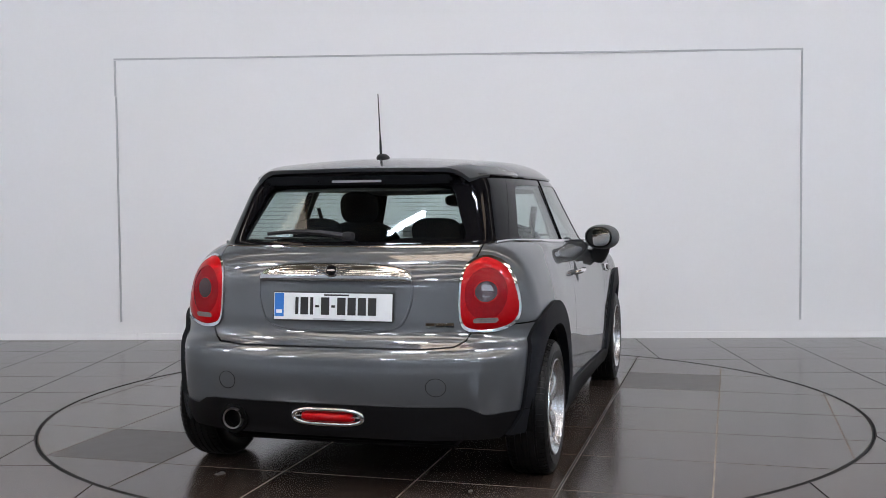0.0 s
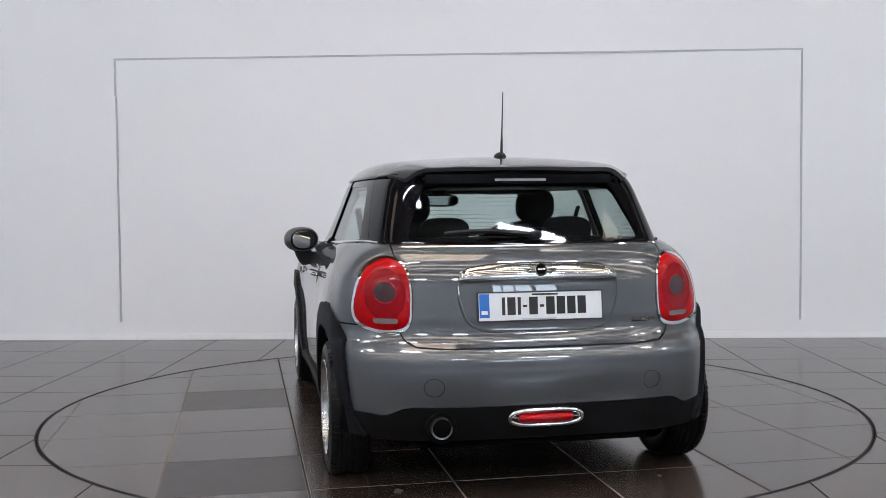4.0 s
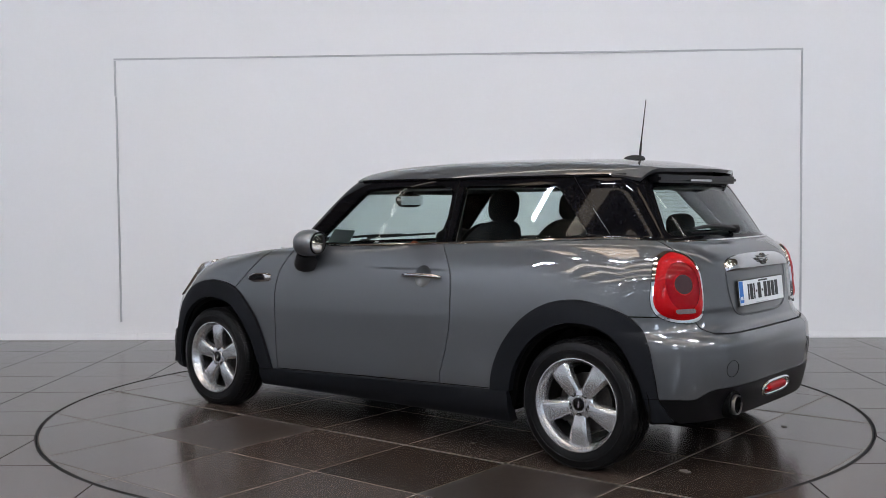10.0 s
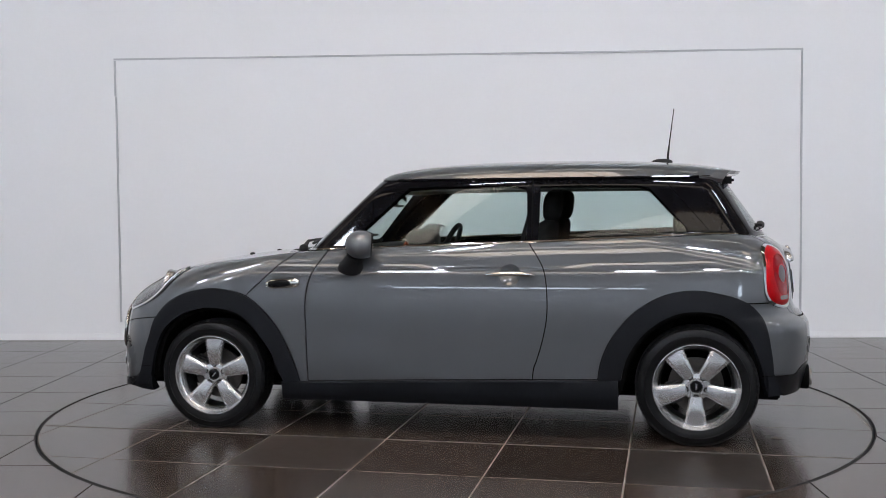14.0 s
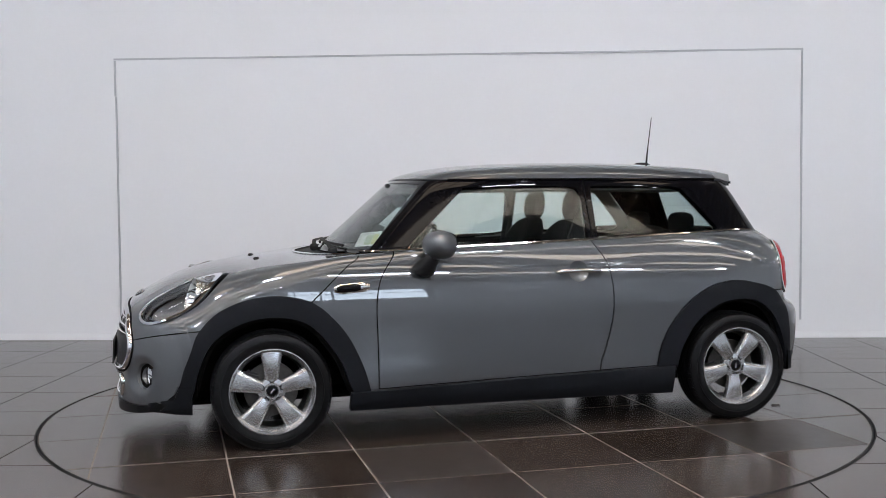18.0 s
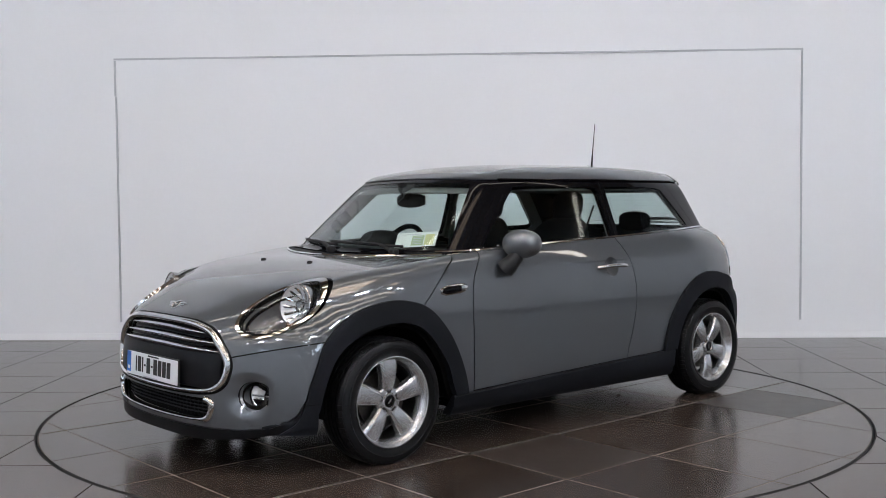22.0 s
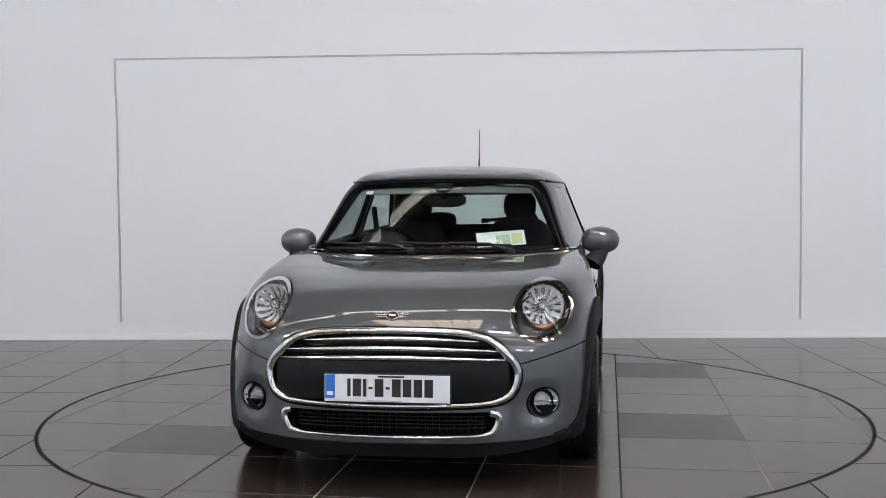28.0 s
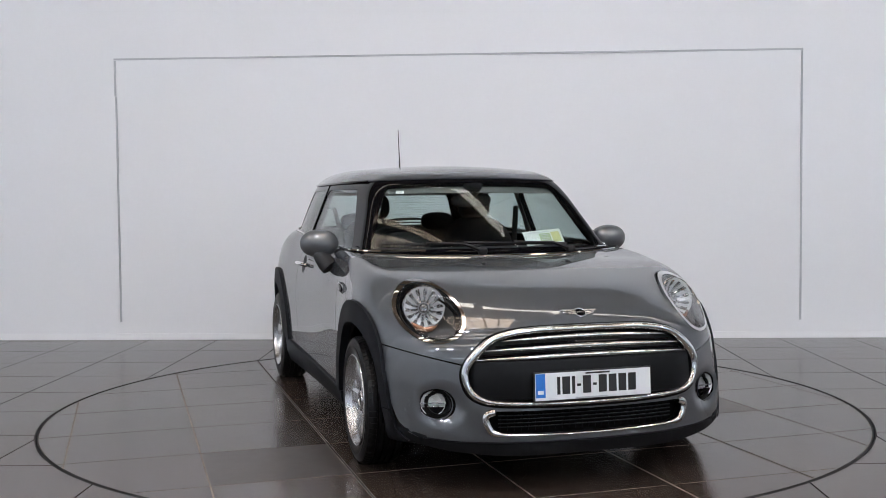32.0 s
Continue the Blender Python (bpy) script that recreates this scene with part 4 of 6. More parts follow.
for s in (1, -1):
    for x, r in ((2.475, 0.372), (0.02, 0.355)):
        ob = car_part("wheel_well", well_mesh("wheel_well", x, r), "black wheel well liner")
        ob.matrix_basis = Matrix.Translation(SHIFT) @ Matrix.Diagonal((1, s, 1, 1))
bm = bmesh.new()
box(bm, (-0.42, -0.50, 0.175), (3.02, 0.50, 0.20), 0.01)
box(bm, (0.50, -0.76, 0.165), (2.0, 0.76, 0.20), 0.01)
box(bm, (-0.1, -0.30, 0.30), (2.9, 0.30, 0.36))
car_part("floor_pan", finish(bm, "floor_pan", M["liner"]), "black floor pan")

# ---------------------------------------------------------------- greenhouse
green = clip(HALF, lambda v: -over_belt(v) - 0.004)


def roof_edge(v):
    return 1.302 + 0.013 * np.maximum(0, 1 - (v[:, 1] / 0.55) ** 2) * sstep(1.2, 1.6, v[:, 0]) - v[:, 2]


roof_half = clip(green, roof_edge)
roof_half = clip(roof_half, lambda v: -0.02 - v[:, 0])
car_part("roof", thick("roof", joined(roof_half), M["paint"], 0.025, out=0.006), "grey metallic roof panel")
cabin = clip(green, lambda v: -roof_edge(v))

DOOR_GLASS = polygon([(1.470, 1.262), (1.30, 1.268), (0.90, 1.268), (0.852, 1.258), (0.836, 1.225), (0.830, 1.10), (0.828, 0.992), (0.90, 0.982), (1.30, 0.968), (1.70, 0.953), (1.806, 0.950)], 0)
QUARTER_GLASS = polygon([(0.772, 1.266), (0.50, 1.266), (0.28, 1.262), (0.225, 1.248), (0.17, 1.19), (0.045, 1.052), (0.035, 1.030), (0.060, 1.018), (0.40, 1.004), (0.772, 0.990)], 0)
SCREEN = polygon([(-0.3, 0.950), (0.52, 0.948), (0.630, 0.950), (0.640, 0.965), (0.570, 1.105), (0.492, 1.262), (0.470, 1.283), (0.30, 1.292), (0.0, 1.297), (-0.3, 1.297)], 0)
HATCH_GLASS = polygon([(-0.3, 1.022), (0.47, 1.022), (0.508, 1.032), (0.510, 1.055), (0.440, 1.225), (0.420, 1.252), (0.36, 1.262), (-0.3, 1.266)], 0)
door_g, quarter_g = in_side(DOOR_GLASS), in_side(QUARTER_GLASS)


def side_facing(f):
    return lambda v: np.where((v[:, 1] > 0.35), f(v), 1.0)


screen_g = lambda v: np.where(v[:, 0] > 1.45, outline_distance(np.abs(v[:, 1]), v[:, 2], SCREEN), 1.0)
hatch_g = lambda v: np.where(v[:, 0] < 0.1, outline_distance(np.abs(v[:, 1]), v[:, 2], HATCH_GLASS), 1.0)
door_g, quarter_g = side_facing(door_g), side_facing(quarter_g)


def hatch_zone(v):
    """Negative behind the seam of the tailgate's upper half."""
    return v[:, 0] - (0.157 + (v[:, 2] - 1.294) * 0.86)


pillars = cut_all(cabin, outside(door_g), outside(quarter_g), outside(screen_g), outside(hatch_g))
frame_half = cut_all(pillars, outside(hatch_zone, 0.0015))
car_part("window_frame", thick("window_frame", joined(frame_half), M["gloss_black"], 0.03), "gloss black pillars and window surrounds")
car_part("tailgate_window_frame", thick("tailgate_window_frame", joined(clip(pillars, lambda v: hatch_zone(v) + 0.0015)), M["gloss_black"], 0.02), "gloss black tailgate window surround")
# pale trim inside the windscreen pillars
tv, tn, tt = joined(clip(frame_half, lambda v: v[:, 0] - 1.02))
car_part("pillar_trim", thick("pillar_trim", (tv - tn * 0.034, tn, tt), M["headlining"], 0.003), "pale grey trim inside the windscreen pillars")


def leant(pane, rise):
    """The pane with its face leant by the given rise of the normals."""
    v, n, t = pane
    n = n + np.stack([0 * v[:, 0], 0 * v[:, 0], rise(v, n)], 1)
    return v, n / np.linalg.norm(n, axis=1, keepdims=True), t


def rear_bow(v, n):
    """The rear window bows a little more than the tailgate round it."""
    return 0.016 + 0.185 * (v[:, 2] - 1.085)


for nm, f, mat, lab in (("windscreen", screen_g, "glass", "clear green-tinted windscreen"), ("rear_window", hatch_g, "rear_glass", "tinted heated rear window")):
    ob = car_part(nm, thick(nm, leant(joined(clip(cabin, f)), rear_bow) if nm == "rear_window" else joined(clip(cabin, f)), M[mat], 0.0045, out=-0.002), lab)
    ob.visible_shadow = False
for nm, f in (("door_window", door_g), ("rear_side_window", quarter_g)):
    for ob in both_sides(nm, clip(cabin, f), M["glass"], "green-tinted side window", depth=0.004, out=-0.003):
        ob.visible_shadow = False
car_part("cowl", thick("cowl", joined(clip(low, cowl_field)), M["dash"], 0.02, out=-0.008), "black plastic cowl under the windscreen")
# headlining
hv, hn, ht = joined(cut_all(HALF, lambda v: 1.26 - v[:, 2], outside(screen_g, -0.03), outside(hatch_g, -0.03)))
car_part("headlining", thick("headlining", (hv - hn * 0.035, hn, ht), M["headlining"], 0.004), "pale grey headlining")

# bright strip round the beltline
xs_b = np.linspace(-0.20, 2.02, 60)
for s in (1, -1):
    p = on_side(xs_b, belt(xs_b) + 0.004, 0.003, s)
    car_part("belt_trim", tube_mesh("belt_trim", p, 0.0065, M["chrome"], 6), "bright chrome beltline strip")
ys_b = np.linspace(-0.575, 0.575, 40)
car_part("belt_trim", tube_mesh("belt_trim", on_back(ys_b, np.full(40, 0.999), 0.003), 0.006, M["chrome"], 6), "bright chrome strip under the rear window")
ys_c = np.linspace(-0.69, 0.69, 40)
car_part("belt_trim", tube_mesh("belt_trim", on_top(2.288 - 0.235 * (ys_c / 0.70) ** 2, ys_c, 0.003), 0.0055, M["chrome"], 6), "bright strip along the bonnet's rear edge")
# black gutter under the roof's edge
gx = np.linspace(-0.10, 1.54, 50)
for s in (1, -1):
    car_part("roof_gutter", tube_mesh("roof_gutter", on_side(gx, np.full(50, 1.301), 0.006, s), 0.006, M["gloss_black"], 6), "black roof gutter strip")

# seam in the middle of the door pillar
for s in (1, -1):
    bz = np.linspace(0.985, 1.296, 14)
    car_part("pillar_seam", tube_mesh("pillar_seam", on_side(0.805 + (bz - 1.13) * 0.03, bz, 0.001, s), 0.004, M["liner"], 6, up=(0, 1, 0)), "matt black seal in the door pillar")

# ---------------------------------------------------------------- roof spoiler
def spoiler_mesh():
    bm = bmesh.new()
    ny, nx = 41, 14
    top, bot = [], []
    for j in range(ny):
        y = -1 + 2 * j / (ny - 1)
        tr, br = [], []
        for i in range(nx):
            u = i / (nx - 1)
            yy = y * (0.560 - 0.064 * u)
            rear = -0.250 + 0.110 * abs(y) ** 2.6
            x = -0.018 + (rear + 0.018) * u
            crown = 0.022 * (yy / 0.45) ** 2 + 0.045 * max(0, abs(y) - 0.8) ** 2 / 0.04
            z = float(roof_line(np.array(x))) + 0.006 - crown
            zb = 1.300 * (1 - u) + (z - 0.014) * u - 0.004 * abs(y)
            tr.append(bm.verts.new((x, yy, max(z, zb + 0.012))))
            br.append(bm.verts.new((x + 0.012 * u, yy * 0.99, zb)))
        top.append(tr)
        bot.append(br)
    for a, b in zip(top, top[1:]):
        for i in range(nx - 1):
            bm.faces.new((a[i], a[i + 1], b[i + 1], b[i]))
    for a, b in zip(bot, bot[1:]):
        for i in range(nx - 1):
            bm.faces.new((a[i], b[i], b[i + 1], a[i + 1]))
    for j in range(ny - 1):
        bm.faces.new((top[j][-1], bot[j][-1], bot[j + 1][-1], top[j + 1][-1]))
        bm.faces.new((top[j][0], top[j + 1][0], bot[j + 1][0], bot[j][0]))
    for j in (0, ny - 1):
        for i in range(nx - 1):
            q = (top[j][i], bot[j][i], bot[j][i + 1], top[j][i + 1])
            bm.faces.new(q if j else q[::-1])
    bmesh.ops.recalc_face_normals(bm, faces=bm.faces)
    return finish(bm, "roof_spoiler", M["paint"], True, 40)


spoiler = car_part("roof_spoiler", spoiler_mesh(), "grey metallic roof spoiler")
place("spoiler_underside", box_mesh("spoiler_underside", (-0.196, -0.43, 1.268), (-0.10, 0.43, 1.306), M["gloss_black"], 0.012), spoiler, "gloss black underside")
brake = place("brake_light", box_mesh("brake_light", (-0.2015, -0.115, 1.277), (-0.1962, 0.115, 1.287), M["strip"], 0.002), spoiler, "slim high-level brake light")
for s in (1, -1):
    p = [(-0.120, s * 0.455, 1.300), (-0.122, s * 0.462, 1.28), (-0.118, s * 0.470, 1.25)]
    place("spoiler_foot", tube_mesh("spoiler_foot", p, [0.02, 0.016, 0.006], M["gloss_black"], 8), spoiler, "gloss black spoiler end")

# ---------------------------------------------------------------- lamps
def proud(shell):
    """The headlamp stands more upright than the wing: its top is set forward."""
    v, n, t = shell
    v = v.copy()
    v[:, 0] += 0.003 + 0.022 * np.clip((v[:, 2] - 0.61) / 0.234, 0, 1)
    return v, n, t


for s in (1, -1):
    flip = (lambda q: q) if s > 0 else mirrored
    # headlamp: chrome ring, black gasket, dark shell, faceted bowl in a bright barrel, coppery indicator below
    lamp_r = lambda v: np.hypot((np.abs(v[:, 1]) - LAMP_C[0]) / LAMP_C[2], (v[:, 2] - LAMP_C[1]) / LAMP_C[3])
    lamp_f = lambda k: (lambda v: np.where(v[:, 0] > 2.0, lamp_r(v) - k, 1.0))
    ringed = cut_all(HALF, in_front(LAMP), outside(lamp_f(0.895)))
    lamp = car_part("headlight", thick("headlight", proud(flip(ringed)), M["chrome"], 0.048, out=0.005), "oval headlight with a chrome ring")
    gasket = cut_all(HALF, lamp_f(0.897), outside(lamp_f(0.86)))
    place("gasket", thick("gasket", proud(flip(gasket)), M["liner"], 0.02, out=-0.001), lamp, "thin black gasket inside the ring")
    glass = place("lens", thick("lens", proud(flip(clip(HALF, lamp_f(0.894)))), M["lens"], 0.003, out=0.003), lamp, "clear headlight lens")
    glass.visible_shadow = False
    bv, bn, bt = flip(cut_all(HALF, lamp_f(0.862)))
    depth = 0.105 - 0.093 * np.clip(lamp_r(bv) / 0.862, 0, 1)[:, None] ** 5
    place("housing", mesh_from("housing", bv - bn * depth, bt, M["bowl"]), lamp, "dark grey headlight housing")
    cx, cy, cz = 2.842, s * 0.607, 0.732
    m = Matrix.Translation((cx, cy, cz)) @ Matrix.Rotation(radians(s * 12), 4, "Z") @ Matrix.Rotation(radians(-14), 4, "Y") @ Matrix.Scale(1.08, 4)
    place("barrel", lathe_mesh("barrel", [(0.0825, 0.020), (0.0845, 0.025), (0.0870, 0.022), (0.0880, -0.060)], M["satin"], "x", 40), lamp, "pale satin barrel round the bowl", m=m)
    prof = [(0.0, -0.045), (0.022, -0.044), (0.040, -0.037), (0.056, -0.026), (0.070, -0.008), (0.080, 0.012), (0.0826, 0.021)]
    place("reflector", lathe_mesh("reflector", prof, M["reflector"], "x", 20, False, 1.0), lamp, "faceted bright reflector bowl", m=m)
    flutes = bmesh.new()
    for i in range(14):
        a = 2 * math.pi * i / 14 + 0.11
        t, d = Vector((0, -math.sin(a), math.cos(a))), Vector((0, math.cos(a), math.sin(a)))
        for r0, h0, r1, h1, w in ((0.030, -0.036, 0.052, -0.025, 0.0040), (0.054, -0.023, 0.076, 0.008, 0.0060)):
            q = [flutes.verts.new(Vector((h0, 0, 0)) + d * r0 + t * w), flutes.verts.new(Vector((h0, 0, 0)) + d * r0 - t * w), flutes.verts.new(Vector((h1, 0, 0)) + d * r1 - t * w * 1.4), flutes.verts.new(Vector((h1, 0, 0)) + d * r1 + t * w * 1.4)]
            ridge = [flutes.verts.new(Vector((h0 + 0.004, 0, 0)) + d * r0), flutes.verts.new(Vector((h1 + 0.004, 0, 0)) + d * r1)]
            flutes.faces.new((q[0], ridge[0], ridge[1], q[3]))
            flutes.faces.new((ridge[0], q[1], q[2], ridge[1]))
            flutes.faces.new((q[0], q[1], ridge[0]))
            flutes.faces.new((q[3], ridge[1], q[2]))
    place("reflector_flutes", finish(flutes, "reflector_flutes", M["chrome"]), lamp, "bright ridged reflector facets", m=m)
    place("bulb", lathe_mesh("bulb", [(0.0, 0.006), (0.012, 0.004), (0.018, -0.006), (0.019, -0.03), (0.024, -0.042)], M["satin"], "x", 20), lamp, "silver bulb cap", m=m)
    place("bulb_ring", lathe_mesh("bulb_ring", [(0.024, -0.012), (0.027, -0.008), (0.030, -0.012), (0.030, -0.036)], M["dim_chrome"], "x", 28), lamp, "dark ring round the bulb", m=m)
    ind = [(cx + 0.048 - 0.030 * abs(u) ** 2, cy + s * 0.062 * u, cz - 0.090 + 0.030 * u * u) for u in np.linspace(-1, 1, 17)]
    place("indicator", tube_mesh("indicator", ind, [0.004 + 0.0085 * (1 - abs(u) ** 3) for u in np.linspace(-1, 1, 17)], M["amber"], 10), lamp, "coppery indicator under the reflector")
    # fog lamp in its round recess
    fv = on_front(s * FOG_C[0], FOG_C[1])[0]
    fm = Vector(fv) - Vector((0.036, 0, 0))
    bm = bmesh.new()
    loops = [[], [], []]
    for i in range(48):
        a = 2 * math.pi * i / 48
        y, z = FOG_C[0] + FOG_R * math.cos(a), FOG_C[1] + FOG_R * math.sin(a)
        rim = on_front(y, z, float(fog_dish(y, z)[3]) - 0.002)[0]
        loops[0].append(bm.verts.new((rim[0] - fm.x, s * (y - FOG_C[0]), z - FOG_C[1])))
        loops[1].append(bm.verts.new((rim[0] - fm.x - 0.004, s * 0.985 * (y - FOG_C[0]), 0.985 * (z - FOG_C[1]))))
        loops[2].append(bm.verts.new((min(-0.016, rim[0] - fm.x - 0.012), s * 0.059 * math.cos(a), 0.059 * math.sin(a))))
    for a, b in zip(loops, loops[1:]):
        for i in range(48):
            bm.faces.new((a[i], b[i], b[(i + 1) % 48], a[(i + 1) % 48]))
    bmesh.ops.recalc_face_normals(bm, faces=bm.faces)
    fog = car_part("fog_light", finish(bm, "fog_light", M["paint"], True, 60), "round fog lamp in a painted recess of the bumper", loc=fm)
    fq = Matrix.Translation((-0.012, s * 0.004, 0)) @ Matrix.Rotation(radians(s * 16), 4, "Z")
    place("backing", lathe_mesh("backing", [(0.0, -0.050), (0.068, -0.048), (0.068, -0.054), (0.0, -0.056)], M["liner"], "x", 32), fog, "black fog lamp backing")
    place("fog_ring", lathe_mesh("fog_ring", [(0.052, -0.004), (0.054, 0.006), (0.058, 0.008), (0.0605, 0.002), (0.0605, -0.02)], M["gloss_black"], "x", 40), fog, "gloss black ring round the lamp", m=fq)
    place("bowl", lathe_mesh("bowl", [(0.0, -0.030), (0.020, -0.027), (0.036, -0.018), (0.047, -0.006), (0.0525, 0.002)], M["reflector"], "x", 16, False, 1.0), fog, "bright faceted fog lamp bowl", m=fq)
    place("divider", box_mesh("divider", (-0.016, -0.049, -0.004), (0.002, 0.049, 0.003), M["chrome"], 0.002), fog, "bright bar across the bowl", m=fq)
    shade = bmesh.new()
    low_arc = [(0.0510 * math.cos(a), 0.0510 * math.sin(a)) for a in (math.pi * (1.11 + 0.78 * i / 18) for i in range(19))]
    face_v = [shade.verts.new((-0.002, y, z)) for y, z in low_arc]
    back_v = [shade.verts.new((-0.007, y, z)) for y, z in low_arc]
    shade.faces.new(face_v)
    shade.faces.new(back_v[::-1])
    for i in range(19):
        j = (i + 1) % 19
        shade.faces.new((face_v[i], back_v[i], back_v[j], face_v[j]))
    bmesh.ops.recalc_face_normals(shade, faces=shade.faces)
    place("lower_shade", finish(shade, "lower_shade", M["gloss_black"]), fog, "gloss black lower half of the lamp", m=fq)
    for k in (-1, 0, 1):
        place("lamp_chip", pillow_mesh("lamp_chip", (0.004, 0.006, 0.004), M["satin"], 2.4, 6), fog, "small silver lamp chip", m=fq @ Matrix.Translation((0.001, 0.020 * k, -0.014)))
    gl = place("lens", lathe_mesh("lens", [(0.0, 0.018), (0.020, 0.0165), (0.038, 0.012), (0.049, 0.006), (0.0535, 0.0)], M["lens"], "x", 32), fog, "clear domed fog lens", m=fq)
    gl.visible_shadow = False
    # tail lamp
    ring_t = cut_all(HALF, in_back(TAIL), outside(in_back(TAIL_RED, 0.002), 0.0))
    tail = car_part("tail_light", thick("tail_light", flip(ring_t), M["chrome"], 0.015, out=0.009), "upright red tail light with a chrome surround")
    red = cut_all(HALF, in_back(TAIL_RED, 0.003))
    bulb_f = lambda v: np.hypot((np.abs(v[:, 1]) - 0.622), (v[:, 2] - 0.822)) - 0.041
    rev_f = lambda v: np.maximum(np.abs(np.abs(v[:, 1]) - 0.622) - 0.046, np.abs(v[:, 2] - 0.708) - 0.0095)
    rv, rn, rt = flip(cut_all(red, outside(bulb_f), outside(rev_f)))
    edge = -outline_distance(np.abs(rv[:, 1]), rv[:, 2], TAIL_RED)
    dome = (0.006 + 0.012 * np.sqrt(np.clip(edge / 0.035, 0, 1)))[:, None]
    rv = rv + rn * dome
    inner_f = lambda v: np.hypot((np.abs(v[:, 1]) - 0.628) / 0.080, (v[:, 2] - 0.815) / 0.105) - 1
    place("red_lens", mesh_from("red_lens", *[q for q in (lambda w: (w[0], w[2], M["red"]))(clip((rv, rn, rt), outside(inner_f)))]), tail, "glossy red lens")
    mv, mn, mt = clip((rv, rn, rt), inner_f)
    place("inner_lens", mesh_from("inner_lens", mv - mn * 0.0025, mt, M["red_mid"]), tail, "deep red middle of the lens")
    bv, bn, bt = flip(clip(red, bulb_f))
    place("indicator_lens", mesh_from("indicator_lens", bv + bn * 0.0165, bt, M["red_dark"]), tail, "dark round lamp in the red lens")
    bv, bn, bt = flip(clip(red, rev_f))
    place("bulb_ring", tube_mesh("bulb_ring", [on_back(s * (0.622 + 0.043 * math.cos(a)), 0.822 + 0.043 * math.sin(a), 0.0165)[0] for a in (2 * math.pi * i / 32 for i in range(32))], 0.0022, M["red"], 6, True, up=(1, 0, 0)), tail, "raised red ring round the middle lamp")
    place("reversing_light", mesh_from("reversing_light", bv + bn * 0.0172, bt, M["lens_grey"]), tail, "clear reversing light strip")

# ---------------------------------------------------------------- front end
def pushed(shell, by):
    v, n, t = shell
    return v + n * by, n, t


grille = car_part("grille", thick("grille", pushed(joined(clip(HALF, in_front(GRILLE, 0.004))), -0.035), M["grille_black"], 0.01), "black radiator grille with chrome surround")
ring = [p for p in GRILLE if p[0] >= -1e-6]
ring = sorted([tuple(p) for p in ring], key=lambda p: math.atan2(p[1] - 0.51, p[0] + 1e-9))
loop = [(y, z) for y, z in ring] + [(-y, z) for y, z in ring[::-1] if y > 1e-4]
ya, za = np.array([p[0] for p in loop]), np.array([p[1] for p in loop])
place("surround", tube_mesh("surround", on_front(ya, za, 0.002), [0.009 + 0.006 * float(sstep(0.39, 0.60, z)) + 0.006 * float(sstep(0.40, 0.50, abs(y))) for y, z in zip(ya, za)], M["chrome"], 10, True, up=(1, 0, 0)), grille, "wide chrome grille surround")
# black tube drawn in place of the dark gap outside the surround
place("seal", tube_mesh("seal", on_front(ya * 1.034, 0.508 + (za - 0.508) * 1.09, -0.001), 0.006, M["liner"], 6, True, up=(1, 0, 0)), grille, "thin black line standing in for the gap round the surround")
for z, half in ((0.629, 0.370), (0.590, 0.445), (0.553, 0.485)):
    yy = np.linspace(-half, half, 33)
    place("slat", tube_mesh("slat", on_front(yy, z - 0.012 * (yy / half) ** 2, -0.002), [0.0014 + 0.0068 * (1 - abs(y / half) ** 2.6) for y in yy], M["ring_chrome"], 8, flat=1.15), grille, "chrome grille slat tapering to its ends")
for z, half in ((0.610, 0.40), (0.572, 0.455)):
    yy = np.linspace(-half, half, 25)
    place("vane", tube_mesh("vane", on_front(yy, z - 0.012 * (yy / half) ** 2, -0.020), 0.006, M["gloss_black"], 6), grille, "black grille vane")
yy = np.linspace(-0.490, 0.490, 33)
panel_pts = [on_front(yy, np.full(33, z) - 0.004 * (yy / 0.5) ** 2, d) for z, d in ((0.545, -0.012), (0.538, -0.002), (0.50, 0.002), (0.44, 0.002), (0.385, -0.002), (0.378, -0.012))]
bm = bmesh.new()
rows = [[bm.verts.new(p) for p in r] for r in panel_pts]
for a, b in zip(rows, rows[1:]):
    for i in range(32):
        if min(abs(yy[i]), abs(yy[i + 1])) < 0.485:
            bm.faces.new((a[i], b[i], b[i + 1], a[i + 1]))
bmesh.ops.recalc_face_normals(bm, faces=bm.faces)
place("plate_panel", finish(bm, "plate_panel", M["grille_black"], True), grille, "black plastic panel behind the number plate")

intake = car_part("lower_grille", thick("lower_grille", pushed(joined(clip(HALF, in_front(LOWER_GRILLE, 0.004))), -0.045), M["liner"], 0.01), "black lower air intake with chrome surround")
ring = sorted([tuple(p) for p in LOWER_GRILLE if p[0] >= -1e-6], key=lambda p: math.atan2(p[1] - 0.287, p[0] + 1e-9))
loop = [(y, z) for y, z in ring] + [(-y, z) for y, z in ring[::-1] if y > 1e-4]
ya, za = np.array([p[0] for p in loop]), np.array([p[1] for p in loop])
cut = [i for i in range(len(ya)) if not (za[i] > 0.321 and abs(ya[i]) < 0.405)]
gap_at = next(k for k in range(len(cut)) if (cut[(k + 1) % len(cut)] - cut[k]) % len(ya) > 1)
cut = cut[gap_at + 1:] + cut[:gap_at + 1]
place("surround", tube_mesh("surround", on_front(ya[cut], za[cut], 0.0), [0.006 + 0.011 * min(1, max(0, abs(y) - 0.37) / 0.05) for y in ya[cut]], M["chrome"], 8, up=(1, 0, 0)), intake, "chrome intake trim at the ends and foot")
for z in (0.262, 0.278, 0.294, 0.310):
    yy = np.linspace(-0.40, 0.40, 25)
    place("bar", tube_mesh("bar", on_front(yy, np.full(25, z), -0.028), 0.003, M["plastic"], 6), intake)
